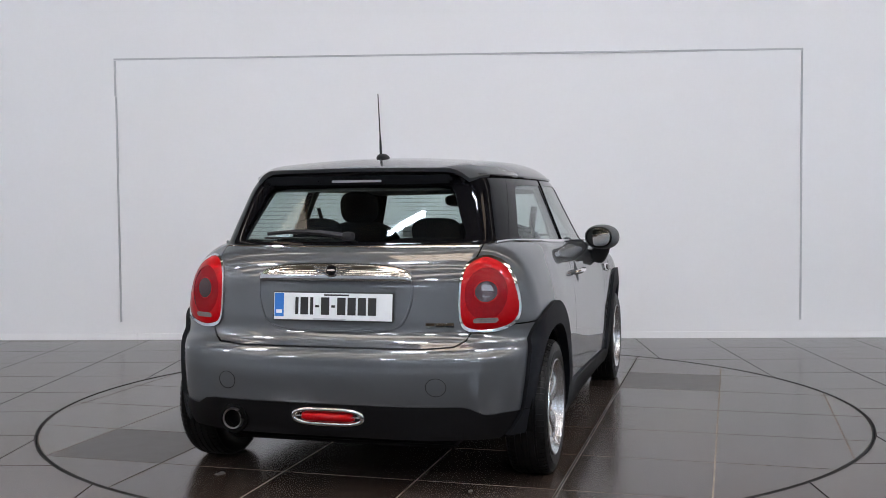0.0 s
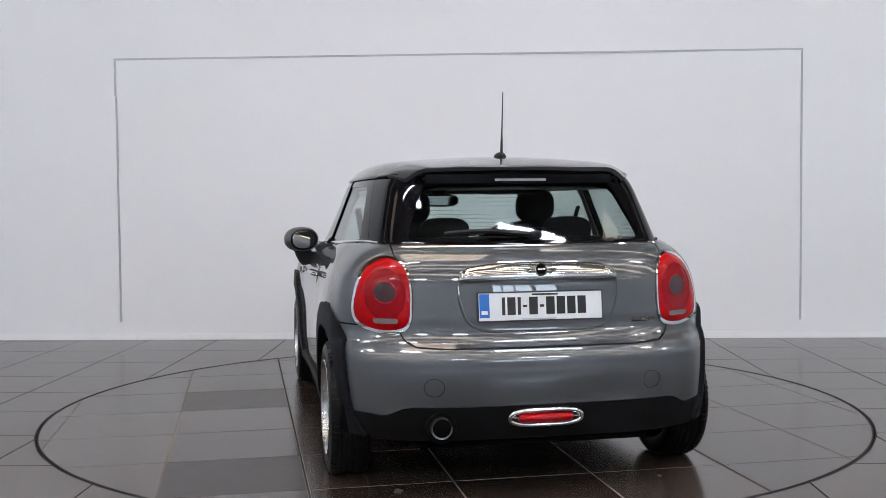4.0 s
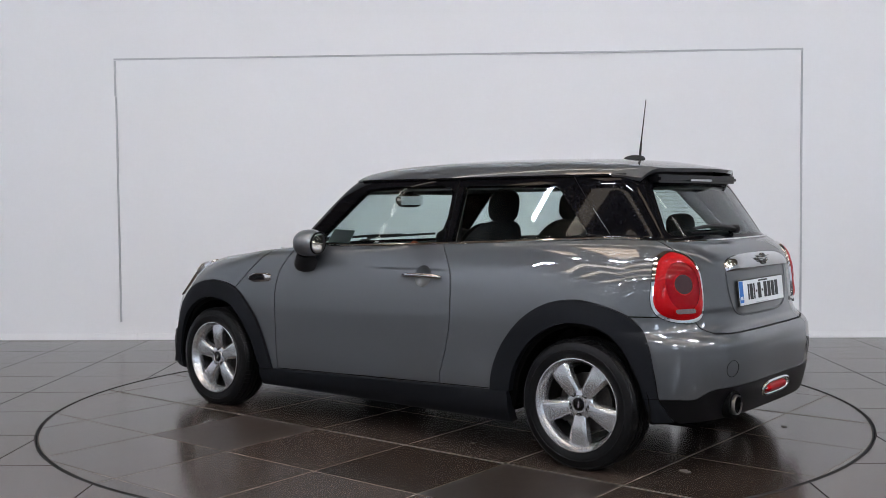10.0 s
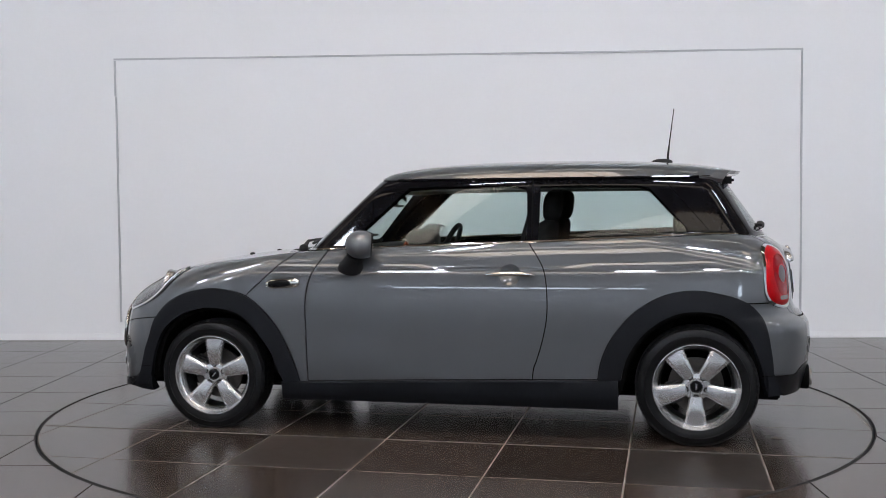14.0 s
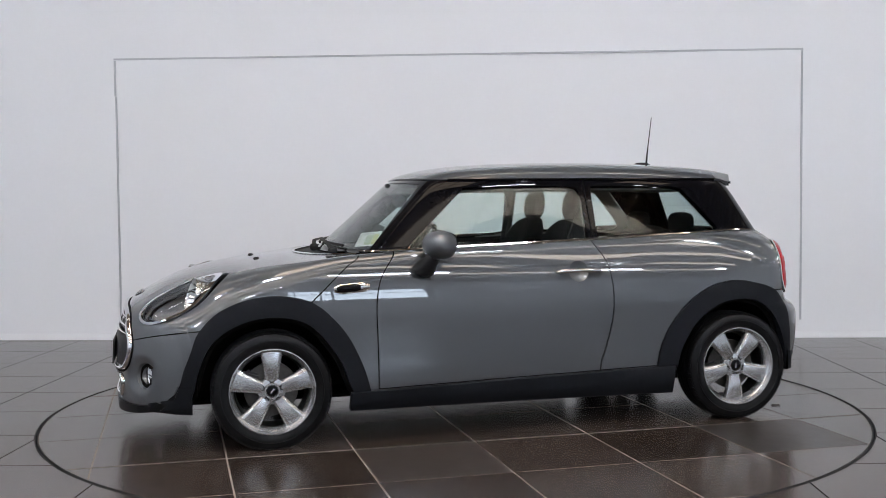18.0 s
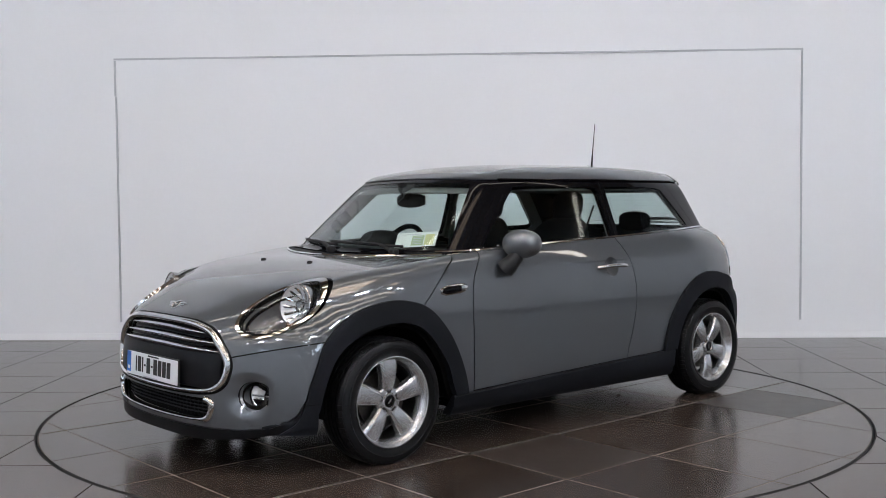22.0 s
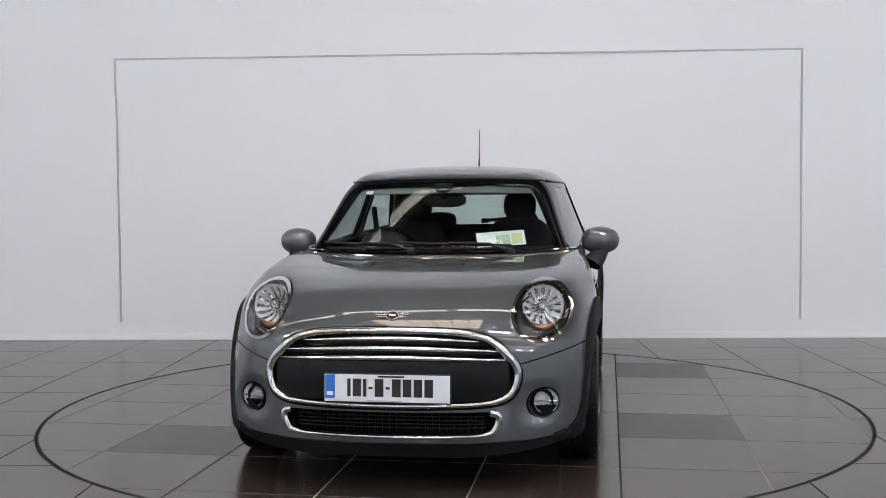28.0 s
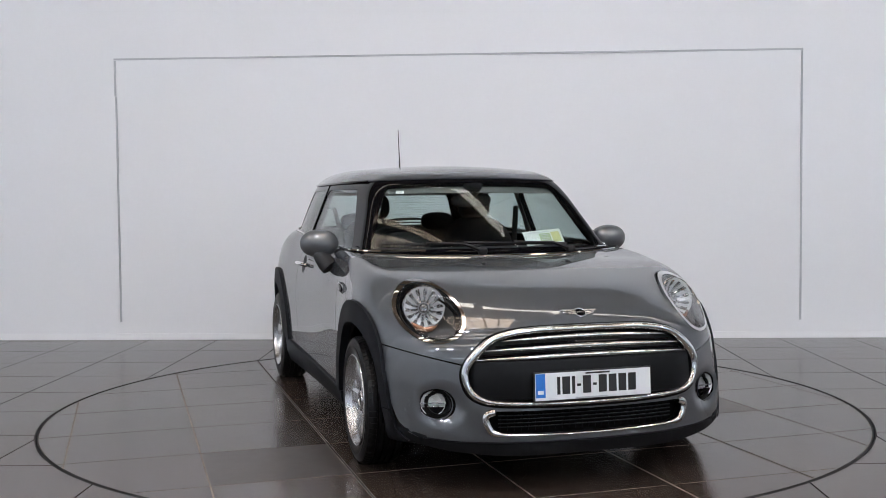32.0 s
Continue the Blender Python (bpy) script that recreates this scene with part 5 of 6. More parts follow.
for i in range(27):
    y = -0.39 + i * 0.03
    a = on_front(np.full(2, y), np.array([0.245, 0.330]), -0.032)
    place("upright", tube_mesh("upright", a, 0.0012, M["plastic"], 5, up=(0, 1, 0)), intake)


def number_plate(name, at, facing, tilt):
    """A white plate with a blue band; its characters are plain bars."""
    w, hgt = 0.52, 0.111
    ob = car_part(name, box_mesh(name, (0, -w / 2 - 0.006, -hgt / 2 - 0.006), (0.008, w / 2 + 0.006, hgt / 2 + 0.006), M["ink"], 0.003), "number plate in a black holder")
    ob.matrix_basis = Matrix.Translation(SHIFT) @ Matrix.Translation(at) @ Matrix.Rotation(radians(0 if facing > 0 else 180), 4, "Z") @ Matrix.Rotation(radians(tilt), 4, "Y")
    place("face", box_mesh("face", (0.0085, -w / 2, -hgt / 2), (0.0105, w / 2, hgt / 2), M["plate"], 0.0008), ob, "white plate")
    # the plate is read from outside: its left is at +y
    u = lambda t: -w / 2 + t * w
    place("band", box_mesh("band", (0.0108, u(0.005), -hgt / 2 + 0.012), (0.0112, u(0.085), hgt / 2 - 0.002), M["plate_blue"]), ob, "blue band")
    place("band_mark", box_mesh("band_mark", (0.0114, u(0.02), -0.030), (0.0117, u(0.07), -0.015), M["plate"]), ob)
    xs_ = 0.185
    for wide in (0.026, 0.066, 0.026, 0.032, 0.070, 0.032, 0.070, 0.068, 0.068, 0.068):
        thin = wide == 0.032
        lo, hi = (-0.004, 0.006) if thin else (-0.034, 0.038)
        place("character_bar", box_mesh("character_bar", (0.0108, u(xs_), lo), (0.0116, u(xs_ + wide), hi), M["ink"]), ob, "plain black bar")
        xs_ += wide + 0.0175
    place("heading_bar", box_mesh("heading_bar", (0.0108, u(0.43), 0.044), (0.0114, u(0.64), 0.051), M["ink"]), ob)
    place("dealer_bar", box_mesh("dealer_bar", (0.0108, u(0.34), -0.0545), (0.0112, u(0.62), -0.049), M["strip"]), ob)
    return ob


number_plate("front_number_plate", (3.250, 0.0, 0.432), 1, -3)
rp = on_back(0.0, 0.760)[0]
number_plate("rear_number_plate", (rp[0] + 0.002, 0.0, 0.760), -1, -6)


def badge(name, at, m):
    """A plain round badge with two plain wings."""
    ob = car_part(name, lathe_mesh(name, [(0.0, 0.006), (0.020, 0.006), (0.024, 0.003), (0.024, -0.004)], M["gloss_black"], "x", 24), "round black badge with chrome wings")
    ob.matrix_basis = Matrix.Translation(SHIFT) @ m
    place("badge_ring", lathe_mesh("badge_ring", [(0.022, 0.005), (0.025, 0.008), (0.028, 0.005), (0.028, -0.004)], M["satin"], "x", 24), ob)
    place("centre_bar", box_mesh("centre_bar", (0.0062, -0.015, -0.004), (0.0075, 0.015, 0.004), M["satin"]), ob)
    for s in (1, -1):
        for k, ln in enumerate((0.062, 0.052, 0.040)):
            z = 0.012 - k * 0.011
            place("wing", tube_mesh("wing", [(0.004, s * 0.022, z), (0.005, s * (0.03 + ln * 0.4), z + 0.001), (0.002, s * (0.022 + ln), z + 0.004)], [0.0048, 0.0048, 0.002], M["satin"], 6), ob)
    return ob


bp = on_front(0.0, 0.713)[0]
badge("bonnet_badge", bp, Matrix.Translation(bp) @ Matrix.Rotation(radians(-52), 4, "Y"))
# bonnet washer jets
for y in (0.215, -0.215):
    jp = on_top(2.515, y)[0]
    car_part("washer_jet", pillow_mesh("washer_jet", (0.016, 0.012, 0.009), M["dash"], 2.2, 8), "small black washer jet", loc=jp)

# ---------------------------------------------------------------- tail
GRIP = 0.338
yy = 0.9995 * GRIP * np.sin(np.linspace(-math.pi / 2, math.pi / 2, 49))
bm = bmesh.new()
rows = []
blunt = np.clip(1.0 - np.abs(yy / GRIP) ** 9, 0.0, 1) ** 0.5
stand = np.clip(1.0 - np.abs(yy / GRIP) ** 14, 0.0, 1) ** 0.5
z_top = 0.862 + (0.076 - 0.016 * np.abs(yy / GRIP) ** 2.5) * (0.25 + 0.75 * blunt)
for u, d in ((0.0, 0.0), (0.0, 0.020), (0.03, 0.029), (0.12, 0.033), (0.35, 0.0345), (0.55, 0.032), (0.72, 0.027), (0.86, 0.019), (0.95, 0.010), (1.0, 0.0)):
    rows.append([bm.verts.new(p) for p in np.array([on_back(y, 0.862 + u * (zt - 0.862), 0.001 + d * k)[0] for y, zt, k in zip(yy, z_top, stand)])])
for a, b in zip(rows, rows[1:]):
    for i in range(48):
        bm.faces.new((a[i], b[i], b[i + 1], a[i + 1]))
bmesh.ops.recalc_face_normals(bm, faces=bm.faces)
grip = car_part("tailgate_grip", finish(bm, "tailgate_grip", M["dim_chrome"], True), "broad chrome tailgate grip")
bp = on_back(0.0, 0.906)[0]
badge("tailgate_badge", bp, Matrix.Translation(bp + np.array([-0.039, 0, 0.004])) @ Matrix.Rotation(radians(180), 4, "Z") @ Matrix.Rotation(radians(-22), 4, "Y"))
# recess line round the rear plate
rec = polygon([(0.338, 0.862), (0.336, 0.80), (0.322, 0.745), (0.295, 0.695), (0.24, 0.668), (0.12, 0.660), (0.0, 0.659), (-0.12, 0.660), (-0.24, 0.668), (-0.295, 0.695), (-0.322, 0.745), (-0.336, 0.80), (-0.338, 0.862)], 4, False)
car_part("plate_recess", tube_mesh("plate_recess", on_back(rec[:, 0], rec[:, 1], 0.0), 0.006, M["paint"], 6, up=(1, 0, 0)), "raised edge of the plate recess")
# model lettering as plain bright bars
for k, w in enumerate((0.036, 0.036, 0.030)):
    y = -0.395 - k * 0.040
    p = on_back(np.array([y, y - w]), np.array([0.690, 0.690]), 0.003)
    car_part("lettering_bar", tube_mesh("lettering_bar", p, 0.0105, M["chrome"], 6, flat=1.0), "plain chrome bar")
# bumper tow-eye caps
for s in (1, -1):
    ring = [on_back(s * 0.455 + 0.040 * math.cos(a), 0.452 + 0.036 * math.sin(a), 0.0005)[0] for a in (2 * math.pi * i / 28 for i in range(28))]
    car_part("tow_cap", tube_mesh("tow_cap", ring, 0.0012, M["liner"], 5, True, up=(1, 0, 0)), "round tow-eye cap seam")
# rear fog lamp
fog_ring = [(0.150 * math.copysign(abs(math.cos(a)) ** 0.55, math.cos(a)), 0.319 + 0.031 * math.copysign(abs(math.sin(a)) ** 0.8, math.sin(a))) for a in (2 * math.pi * i / 40 for i in range(40))]
fr = np.array(fog_ring)
rear_fog = car_part("rear_fog_light", tube_mesh("rear_fog_light", on_back(fr[:, 0], fr[:, 1], 0.006), 0.010, M["chrome"], 8, True, up=(1, 0, 0)), "red rear fog light in a chrome surround")
yy = np.linspace(-0.115, 0.115, 21)
place("red_lens", tube_mesh("red_lens", on_back(yy, np.full(21, 0.318), 0.004), [0.009 + 0.011 * min(1, (0.118 - abs(y)) / 0.02) for y in yy], M["red"], 12), rear_fog, "glossy red fog lens")
yy = np.linspace(-0.14, 0.14, 21)
place("backing", tube_mesh("backing", on_back(yy, np.full(21, 0.319), -0.006), 0.024, M["chrome"], 8, flat=0.35), rear_fog)
# exhaust
pipe = car_part("exhaust", lathe_mesh("exhaust", [(0.0375, -0.004), (0.0385, 0.001), (0.0425, 0.002), (0.0440, -0.004), (0.0440, -0.14), (0.0375, -0.14)], M["dull_steel"], "x", 36, True), "single round steel exhaust tip")
pipe.matrix_basis = Matrix.Translation(SHIFT) @ Matrix.Translation((-0.572, 0.428, 0.290)) @ Matrix.Rotation(radians(180), 4, "Z")
place("bore", lathe_mesh("bore", [(0.0, -0.13), (0.0370, -0.13), (0.0370, -0.004)], M["liner"], "x", 36), pipe, "black bore")
place("shroud", lathe_mesh("shroud", [(0.046, -0.014), (0.060, -0.012), (0.064, -0.018), (0.060, -0.08), (0.045, -0.09)], M["liner"], "x", 36), pipe, "black cut-out round the tip")
# antenna
ab = on_top(0.135, 0.0)[0]
ant = car_part("antenna", pillow_mesh("antenna", (0.062, 0.026, 0.026), M["dash"], 2.2, 12, lambda p: Vector((p.x + 0.012 - 0.25 * max(p.z, 0), p.y, max(p.z, -0.004)))), "black roof antenna with a tilted rod", loc=(0.158, 0, ab[2] + 0.004))
place("rod", tube_mesh("rod", [(-0.022, 0, 0.018), (-0.028, 0, 0.080), (-0.031, 0, 0.105), (-0.056, 0, 0.300)], [0.0065, 0.0055, 0.0035, 0.0022], M["dash"], 8, up=(0, 1, 0)), ant, "thin black rod")
# heating wires on the rear window
for k in range(11):
    z = 1.052 + k * 0.0175
    half = 0.490 - 0.36 * (z - 1.052)
    yy = np.linspace(-half, half, 15)
    car_part("heating_wire", tube_mesh("heating_wire", on_back(yy, np.full(15, z), -0.009), 0.0005, M["dash"], 4), "thin heating wire in the rear window")
# rear wiper
wa = on_back(-0.02, 1.035, 0.02)[0]
wiper = car_part("rear_wiper", pillow_mesh("rear_wiper", (0.022, 0.03, 0.02), M["dash"], 2.5, 8), "black rear wiper", loc=wa)
wp = on_back(np.linspace(-0.02, 0.36, 12), 1.035 + 0.020 * np.sin(np.linspace(0, 2.6, 12)), 0.018) - wa
place("arm", tube_mesh("arm", wp, [0.021 - 0.0008 * i for i in range(12)], M["dash"], 8, flat=0.6), wiper)
wb = on_back(np.linspace(0.05, 0.38, 12), np.full(12, 1.034), 0.008) - wa
place("blade", tube_mesh("blade", wb, 0.005, M["rubber"], 6), wiper)
# windscreen wipers
for pivot, tip in (((2.16, -0.10), (-0.60)), ((2.13, 0.40), (-0.18))):
    a = on_top(pivot[0], pivot[1], 0.012)[0]
    n_ = 12
    yy = np.linspace(pivot[1], tip, n_)
    zz = 0.955 + 0.016 * np.linspace(0, 1, n_)
    blade = on_front(yy, zz, 0.012, 1.3)
    wsc = car_part("windscreen_wiper", tube_mesh("windscreen_wiper", blade, 0.008, M["dash"], 6), "black windscreen wiper")
    arm = [a, a * 0.5 + blade[4] * 0.5 + np.array([0.02, 0, 0.02]), blade[6] + np.array([0.008, 0, 0.008])]
    place("arm", tube_mesh("arm", arm, [0.016, 0.011, 0.007], M["dash"], 8, flat=0.7), wsc)
    place("pivot", pillow_mesh("pivot", (0.025, 0.025, 0.022), M["dash"], 2.4, 8), wsc, loc=a)

# ---------------------------------------------------------------- door furniture
for s, door in zip((1, -1), doors):
    base = on_side(0.905, 0.818, 0.0, s)[0]
    hp = [on_side(x, 0.818 + 0.003 * math.cos((x - 0.905) * 12), o, s)[0] for x, o in ((1.028, 0.006), (1.015, 0.024), (0.97, 0.034), (0.905, 0.038), (0.84, 0.034), (0.80, 0.024), (0.788, 0.006))]
    handle = place("handle", tube_mesh("handle", hp, [0.011, 0.014, 0.0145, 0.0145, 0.0145, 0.014, 0.011], M["chrome"], 10, flat=0.85), door, "chrome door handle")
    cv, cn, ct = clip(HALF, cup_field) if s > 0 else mirrored(clip(HALF, cup_field))
    rr = np.clip(np.hypot(cv[:, 0] - CUP[0], cv[:, 2] - CUP[1]) / CUP[2], 0, 1)[:, None]
    place("finger_cup", mesh_from("finger_cup", cv - cn * 0.022 * (1 - rr**2.4), ct, M["paint"]), door, "round dish behind the handle")
    # mirror
    mx, my, mz = 1.662, s * 0.848, 0.974
    housing = place("wing_mirror", pillow_mesh("wing_mirror", (0.082, 0.103, 0.074), M["paint"], 2.2, 24, lambda p: Vector((max(p.x, -0.052 - 0.10 * p.z), p.y, p.z))), door, "rounded grey wing mirror", m=Matrix.Translation((mx, my, mz)) @ Matrix.Rotation(radians(s * 14), 4, "Z"))
    face = Matrix.Translation((-0.053, 0, 0)) @ Matrix.Rotation(radians(-5.7), 4, "Y")
    place("mirror_back", pillow_mesh("mirror_back", (0.004, 0.081, 0.062), M["dash"], 2.35, 14), housing, "black mirror back", m=face)
    place("mirror_glass", pillow_mesh("mirror_glass", (0.003, 0.071, 0.052), M["chrome"], 2.4, 14), housing, "mirror glass", m=face @ Matrix.Translation((-0.003, 0, 0)) @ Matrix.Rotation(radians(s * 3), 4, "Z"))
    place("mirror_rim", lathe_mesh("mirror_rim", [(0.90, -0.002), (0.95, -0.0045), (1.0, -0.002), (1.02, 0.010)], M["gloss_black"], "x", 40), housing, "black rim round the glass", m=face @ Matrix.Diagonal((1, 0.080, 0.061, 1)))
    stalk = [(0.06, -s * 0.062, -0.125), (0.055, -s * 0.046, -0.108), (0.045, -s * 0.026, -0.084), (0.03, -s * 0.008, -0.055)]
    place("mirror_arm", tube_mesh("mirror_arm", stalk, [0.068, 0.066, 0.056, 0.050], M["dash"], 14, flat=0.7), housing, "black mirror arm")
    # side scuttle on the wing
    sx = np.linspace(2.19, 2.012, 11)
    sc_p = on_side(sx, 0.764 + 0.010 * (2.19 - sx) / 0.17, 0.004, s)
    scuttle = car_part("side_scuttle", tube_mesh("side_scuttle", sc_p, [0.012 + 0.012 * min(1, i / 2.0, (10 - i) / 1.2) for i in range(11)], M["chrome"], 10, flat=0.35, up=(0, 1, 0)), "chrome side scuttle with a black inset")
    sx2 = np.linspace(2.176, 2.058, 9)
    sc_q = on_side(sx2, 0.764 + 0.010 * (2.19 - sx2) / 0.17, 0.0105, s)
    place("inset", tube_mesh("inset", sc_q, [0.011 + 0.0075 * min(1, i / 2.0, (8 - i) / 1.5) for i in range(9)], M["gloss_black"], 10, flat=0.45, up=(0, 1, 0)), scuttle, "black inset")
# ---------------------------------------------------------------- wheels
TYRE_R = 0.2925
tyre_profile = [(0.196, 0.062), (0.205, 0.078), (0.222, 0.0865), (0.245, 0.0895), (0.262, 0.0875), (0.276, 0.0815), (0.2865, 0.069), (0.2905, 0.058), (0.2915, 0.044), (0.2855, 0.0435), (0.2855, 0.0385), (0.292, 0.038), (TYRE_R, 0.016), (0.2865, 0.0155), (0.2865, 0.0105), (TYRE_R, 0.010)]
tyre_profile = tyre_profile + [(r, -h) for r, h in tyre_profile[::-1]]


def tread_mesh(side):
    """Raised shoulder blocks round both edges of the tread."""
    verts, faces = [], []
    for i in range(70):
        a0, a1 = 2 * math.pi * (i + 0.08) / 70, 2 * math.pi * (i + 0.80) / 70
        k = len(verts)
        for lift in (0.0, 0.0028):
            for a in (a0, a1):
                for r, h in ((0.2905, 0.048), (0.2885, 0.064), (0.2795, 0.080)):
                    verts.append(((r + lift) * math.cos(a), side * (h + 0.6 * lift), (r + lift) * math.sin(a)))
        for q in ((6, 7, 10, 9), (7, 8, 11, 10), (0, 3, 9, 6), (2, 8, 11, 5), (0, 6, 7, 1), (1, 7, 8, 2), (3, 4, 10, 9), (4, 5, 11, 10)):
            faces.append(tuple(k + j for j in q))
    return mesh_from("tread", verts, faces, M["rubber"], smooth=False)


def loaded(me, hub):
    """Tyre meshes flattened where they stand on the ground, hub metres below their middle."""
    for v in me.vertices:
        v.co.z = max(v.co.z, 0.0006 - hub)
    return me


HUBS = {2.495: 0.283, 0.0: 0.288}
TYRES = {x: [loaded(lathe_mesh("tyre", tyre_profile, M["rubber"], "y", 96, False, 25), hub)] + [loaded(tread_mesh(side), hub) for side in (1, -1)] for x, hub in HUBS.items()}
BEAD = lathe_mesh("sidewall_rib", [(0.2440, 0.0893), (0.2455, 0.0912), (0.2475, 0.0912), (0.249, 0.0890)], M["rubber"], "y", 96)
RIM = lathe_mesh("rim", [(0.2085, 0.070), (0.2100, 0.0865), (0.2085, 0.0895), (0.2045, 0.0900), (0.2015, 0.084), (0.1985, 0.070), (0.1925, 0.064), (0.186, 0.052), (0.180, 0.030), (0.180, -0.03)], M["alloy"], "y", 96, False, 40)
BARREL = lathe_mesh("barrel", [(0.1758, 0.031), (0.170, 0.0), (0.168, -0.05), (0.185, -0.07)], M["barrel"], "y", 64)


def spoke_mesh():
    """One broad spoke: a gently domed face with a raised ridge to either side of a shallow groove."""
    bm = bmesh.new()
    rows = []
    for i in range(9):
        u = i / 8
        r = 0.050 + 0.150 * u
        half = 0.030 + 0.022 * u + 0.006 * u**4
        face = 0.062 - 0.006 * (1 - u) + 0.010 * math.sin(math.pi * u) - 0.004 * u
        row = []
        for w, d in ((-1.06, -0.038), (-1.0, -0.010), (-0.88, -0.0045), (-0.66, 0.0), (-0.60, 0.0005), (0.60, 0.0005), (0.66, 0.0), (0.88, -0.0045), (1.0, -0.010), (1.06, -0.038)):
            row.append(bm.verts.new((w * half, face + d, r)))
        rows.append(row)
    for a, b in zip(rows, rows[1:]):
        for k in range(9):
            bm.faces.new((a[k], a[k + 1], b[k + 1], b[k]))
        bm.faces.new((a[9], a[0], b[0], b[9]))
    bm.faces.new(rows[0])
    bm.faces.new(rows[-1][::-1])
    bmesh.ops.recalc_face_normals(bm, faces=bm.faces)
    return finish(bm, "spoke", M["alloy"], True, 28)


SPOKE = spoke_mesh()
HUB = lathe_mesh("hub", [(0.0, 0.056), (0.028, 0.056), (0.031, 0.063), (0.037, 0.063), (0.041, 0.056), (0.062, 0.053), (0.068, 0.046), (0.070, 0.010)], M["alloy"], "y", 60, False, 30)
CAP = lathe_mesh("centre_cap", [(0.0, 0.0615), (0.022, 0.0605), (0.0275, 0.058), (0.0275, 0.050)], M["gloss_black"], "y", 36)
MARK = box_mesh("cap_mark", (-0.014, 0.0612, -0.004), (0.014, 0.0620, 0.004), M["satin"])
BOLT = lathe_mesh("bolt", [(0.0, 0.052), (0.007, 0.052), (0.0075, 0.044)], M["satin"], "y", 6)
BOLT_WELL = lathe_mesh("bolt_well", [(0.0, 0.0560), (0.0105, 0.0560), (0.0125, 0.0572), (0.0135, 0.0540)], M["liner"], "y", 20)
DISC = lathe_mesh("brake_disc", [(0.05, 0.012), (0.06, -0.004), (0.132, -0.004), (0.132, -0.022), (0.05, -0.022)], M["disc"], "y", 48)
CALIPER = box_mesh("caliper", (0.075, -0.040, -0.055), (0.150, 0.016, 0.055), M["barrel"], 0.012)


def wheel(x, s, spin):
    w = new("wheel")
    w.parent = car
    w["label"] = "five-spoke silver alloy wheel with a black tyre"
    w.matrix_basis = Matrix.Translation((OX + x, OY + s * 0.757, HUBS[x])) @ Matrix.Rotation(0 if s > 0 else math.pi, 4, "Z")
    tyre, *treads = TYRES[x]
    place("tyre", tyre, w, "black rubber tyre")
    place("sidewall_rib", BEAD, w)
    for tread in treads:
        place("tread", tread, w, "blocky shoulder tread")
    place("rim", RIM, w, "polished silver rim")
    place("barrel", BARREL, w, "dull inner barrel")
    place("hub", HUB, w)
    place("centre_cap", CAP, w, "black centre cap")
    place("cap_mark", MARK, w, m=Matrix.Rotation(radians(spin + 50), 4, "Y"))
    for i in range(5):
        a = radians(spin + 72 * i)
        place("spoke", SPOKE, w, m=Matrix.Rotation(a, 4, "Y"))
        place("bolt_well", BOLT_WELL, w, m=Matrix.Rotation(a, 4, "Y") @ Matrix.Translation((0, 0.0005, 0.050)))
        place("bolt", BOLT, w, m=Matrix.Rotation(a, 4, "Y") @ Matrix.Translation((0, 0.0062, 0.050)))
    place("brake_disc", DISC, w, "bare steel brake disc")
    place("caliper", CALIPER, w, "cast brake caliper", m=Matrix.Rotation(radians(-20 if x > 1 else 20), 4, "Y") if s > 0 else Matrix.Rotation(radians(200 if x > 1 else 160), 4, "Y"))
    return w


for x, s, spin in ((2.495, 1, 0), (2.495, -1, 20), (0.0, 1, 35), (0.0, -1, 10)):
    wheel(x, s, spin)

# ---------------------------------------------------------------- cabin


CUSHION = pillow_mesh("cushion", (0.26, 0.25, 0.085), M["cabin"], 3.6, 14, lambda p: Vector((p.x, p.y, p.z + 0.06 * p.x + 0.6 * p.y * p.y)))
BACKREST = pillow_mesh("backrest", (0.075, 0.235, 0.285), M["cabin"], 3.2, 16, lambda p: Vector((p.x - 0.30 * p.z + 0.9 * p.y * p.y, p.y * (1.0 - 0.25 * max(p.z, 0)), p.z)))
HEADREST = pillow_mesh("headrest", (0.050, 0.104, 0.086), M["cabin"], 2.8, 16, lambda p: Vector((p.x - 0.12 * p.z + 1.2 * p.y * p.y, p.y, p.z)))
for s in (1, -1):
    seat = car_part("front_seat", CUSHION, "charcoal cloth front seat with a tall headrest", loc=(1.07, s * 0.335, 0.50))
    place("backrest", BACKREST, seat, loc=(-0.235, 0, 0.305))
    place("headrest", HEADREST, seat, loc=(-0.335, 0, 0.662))
    for q in (-0.055, 0.055):
        place("headrest_post", tube_mesh("headrest_post", [(-0.318, q, 0.52), (-0.328, q, 0.63)], 0.006, M["satin"], 8, up=(0, 1, 0)), seat, "steel headrest post")
bench = car_part("rear_bench", pillow_mesh("rear_bench", (0.24, 0.56, 0.09), M["cabin"], 4.5, 14), "charcoal cloth rear bench", loc=(0.34, 0, 0.52))
for s in (1, -1):
    place("backrest", pillow_mesh("backrest", (0.07, 0.29, 0.27), M["cabin"], 4.0, 14, lambda p: Vector((p.x - 0.32 * p.z, p.y, p.z))), bench, loc=(-0.25, s * 0.29, 0.24))
    place("headrest", pillow_mesh("headrest", (0.05, 0.115, 0.062), M["cabin"], 2.8, 14), bench, loc=(-0.285, s * 0.29, 0.535))
car_part("parcel_shelf", box_mesh("parcel_shelf", (-0.33, -0.52, 0.945), (-0.05, 0.52, 0.965), M["cabin"], 0.008), "black parcel shelf")
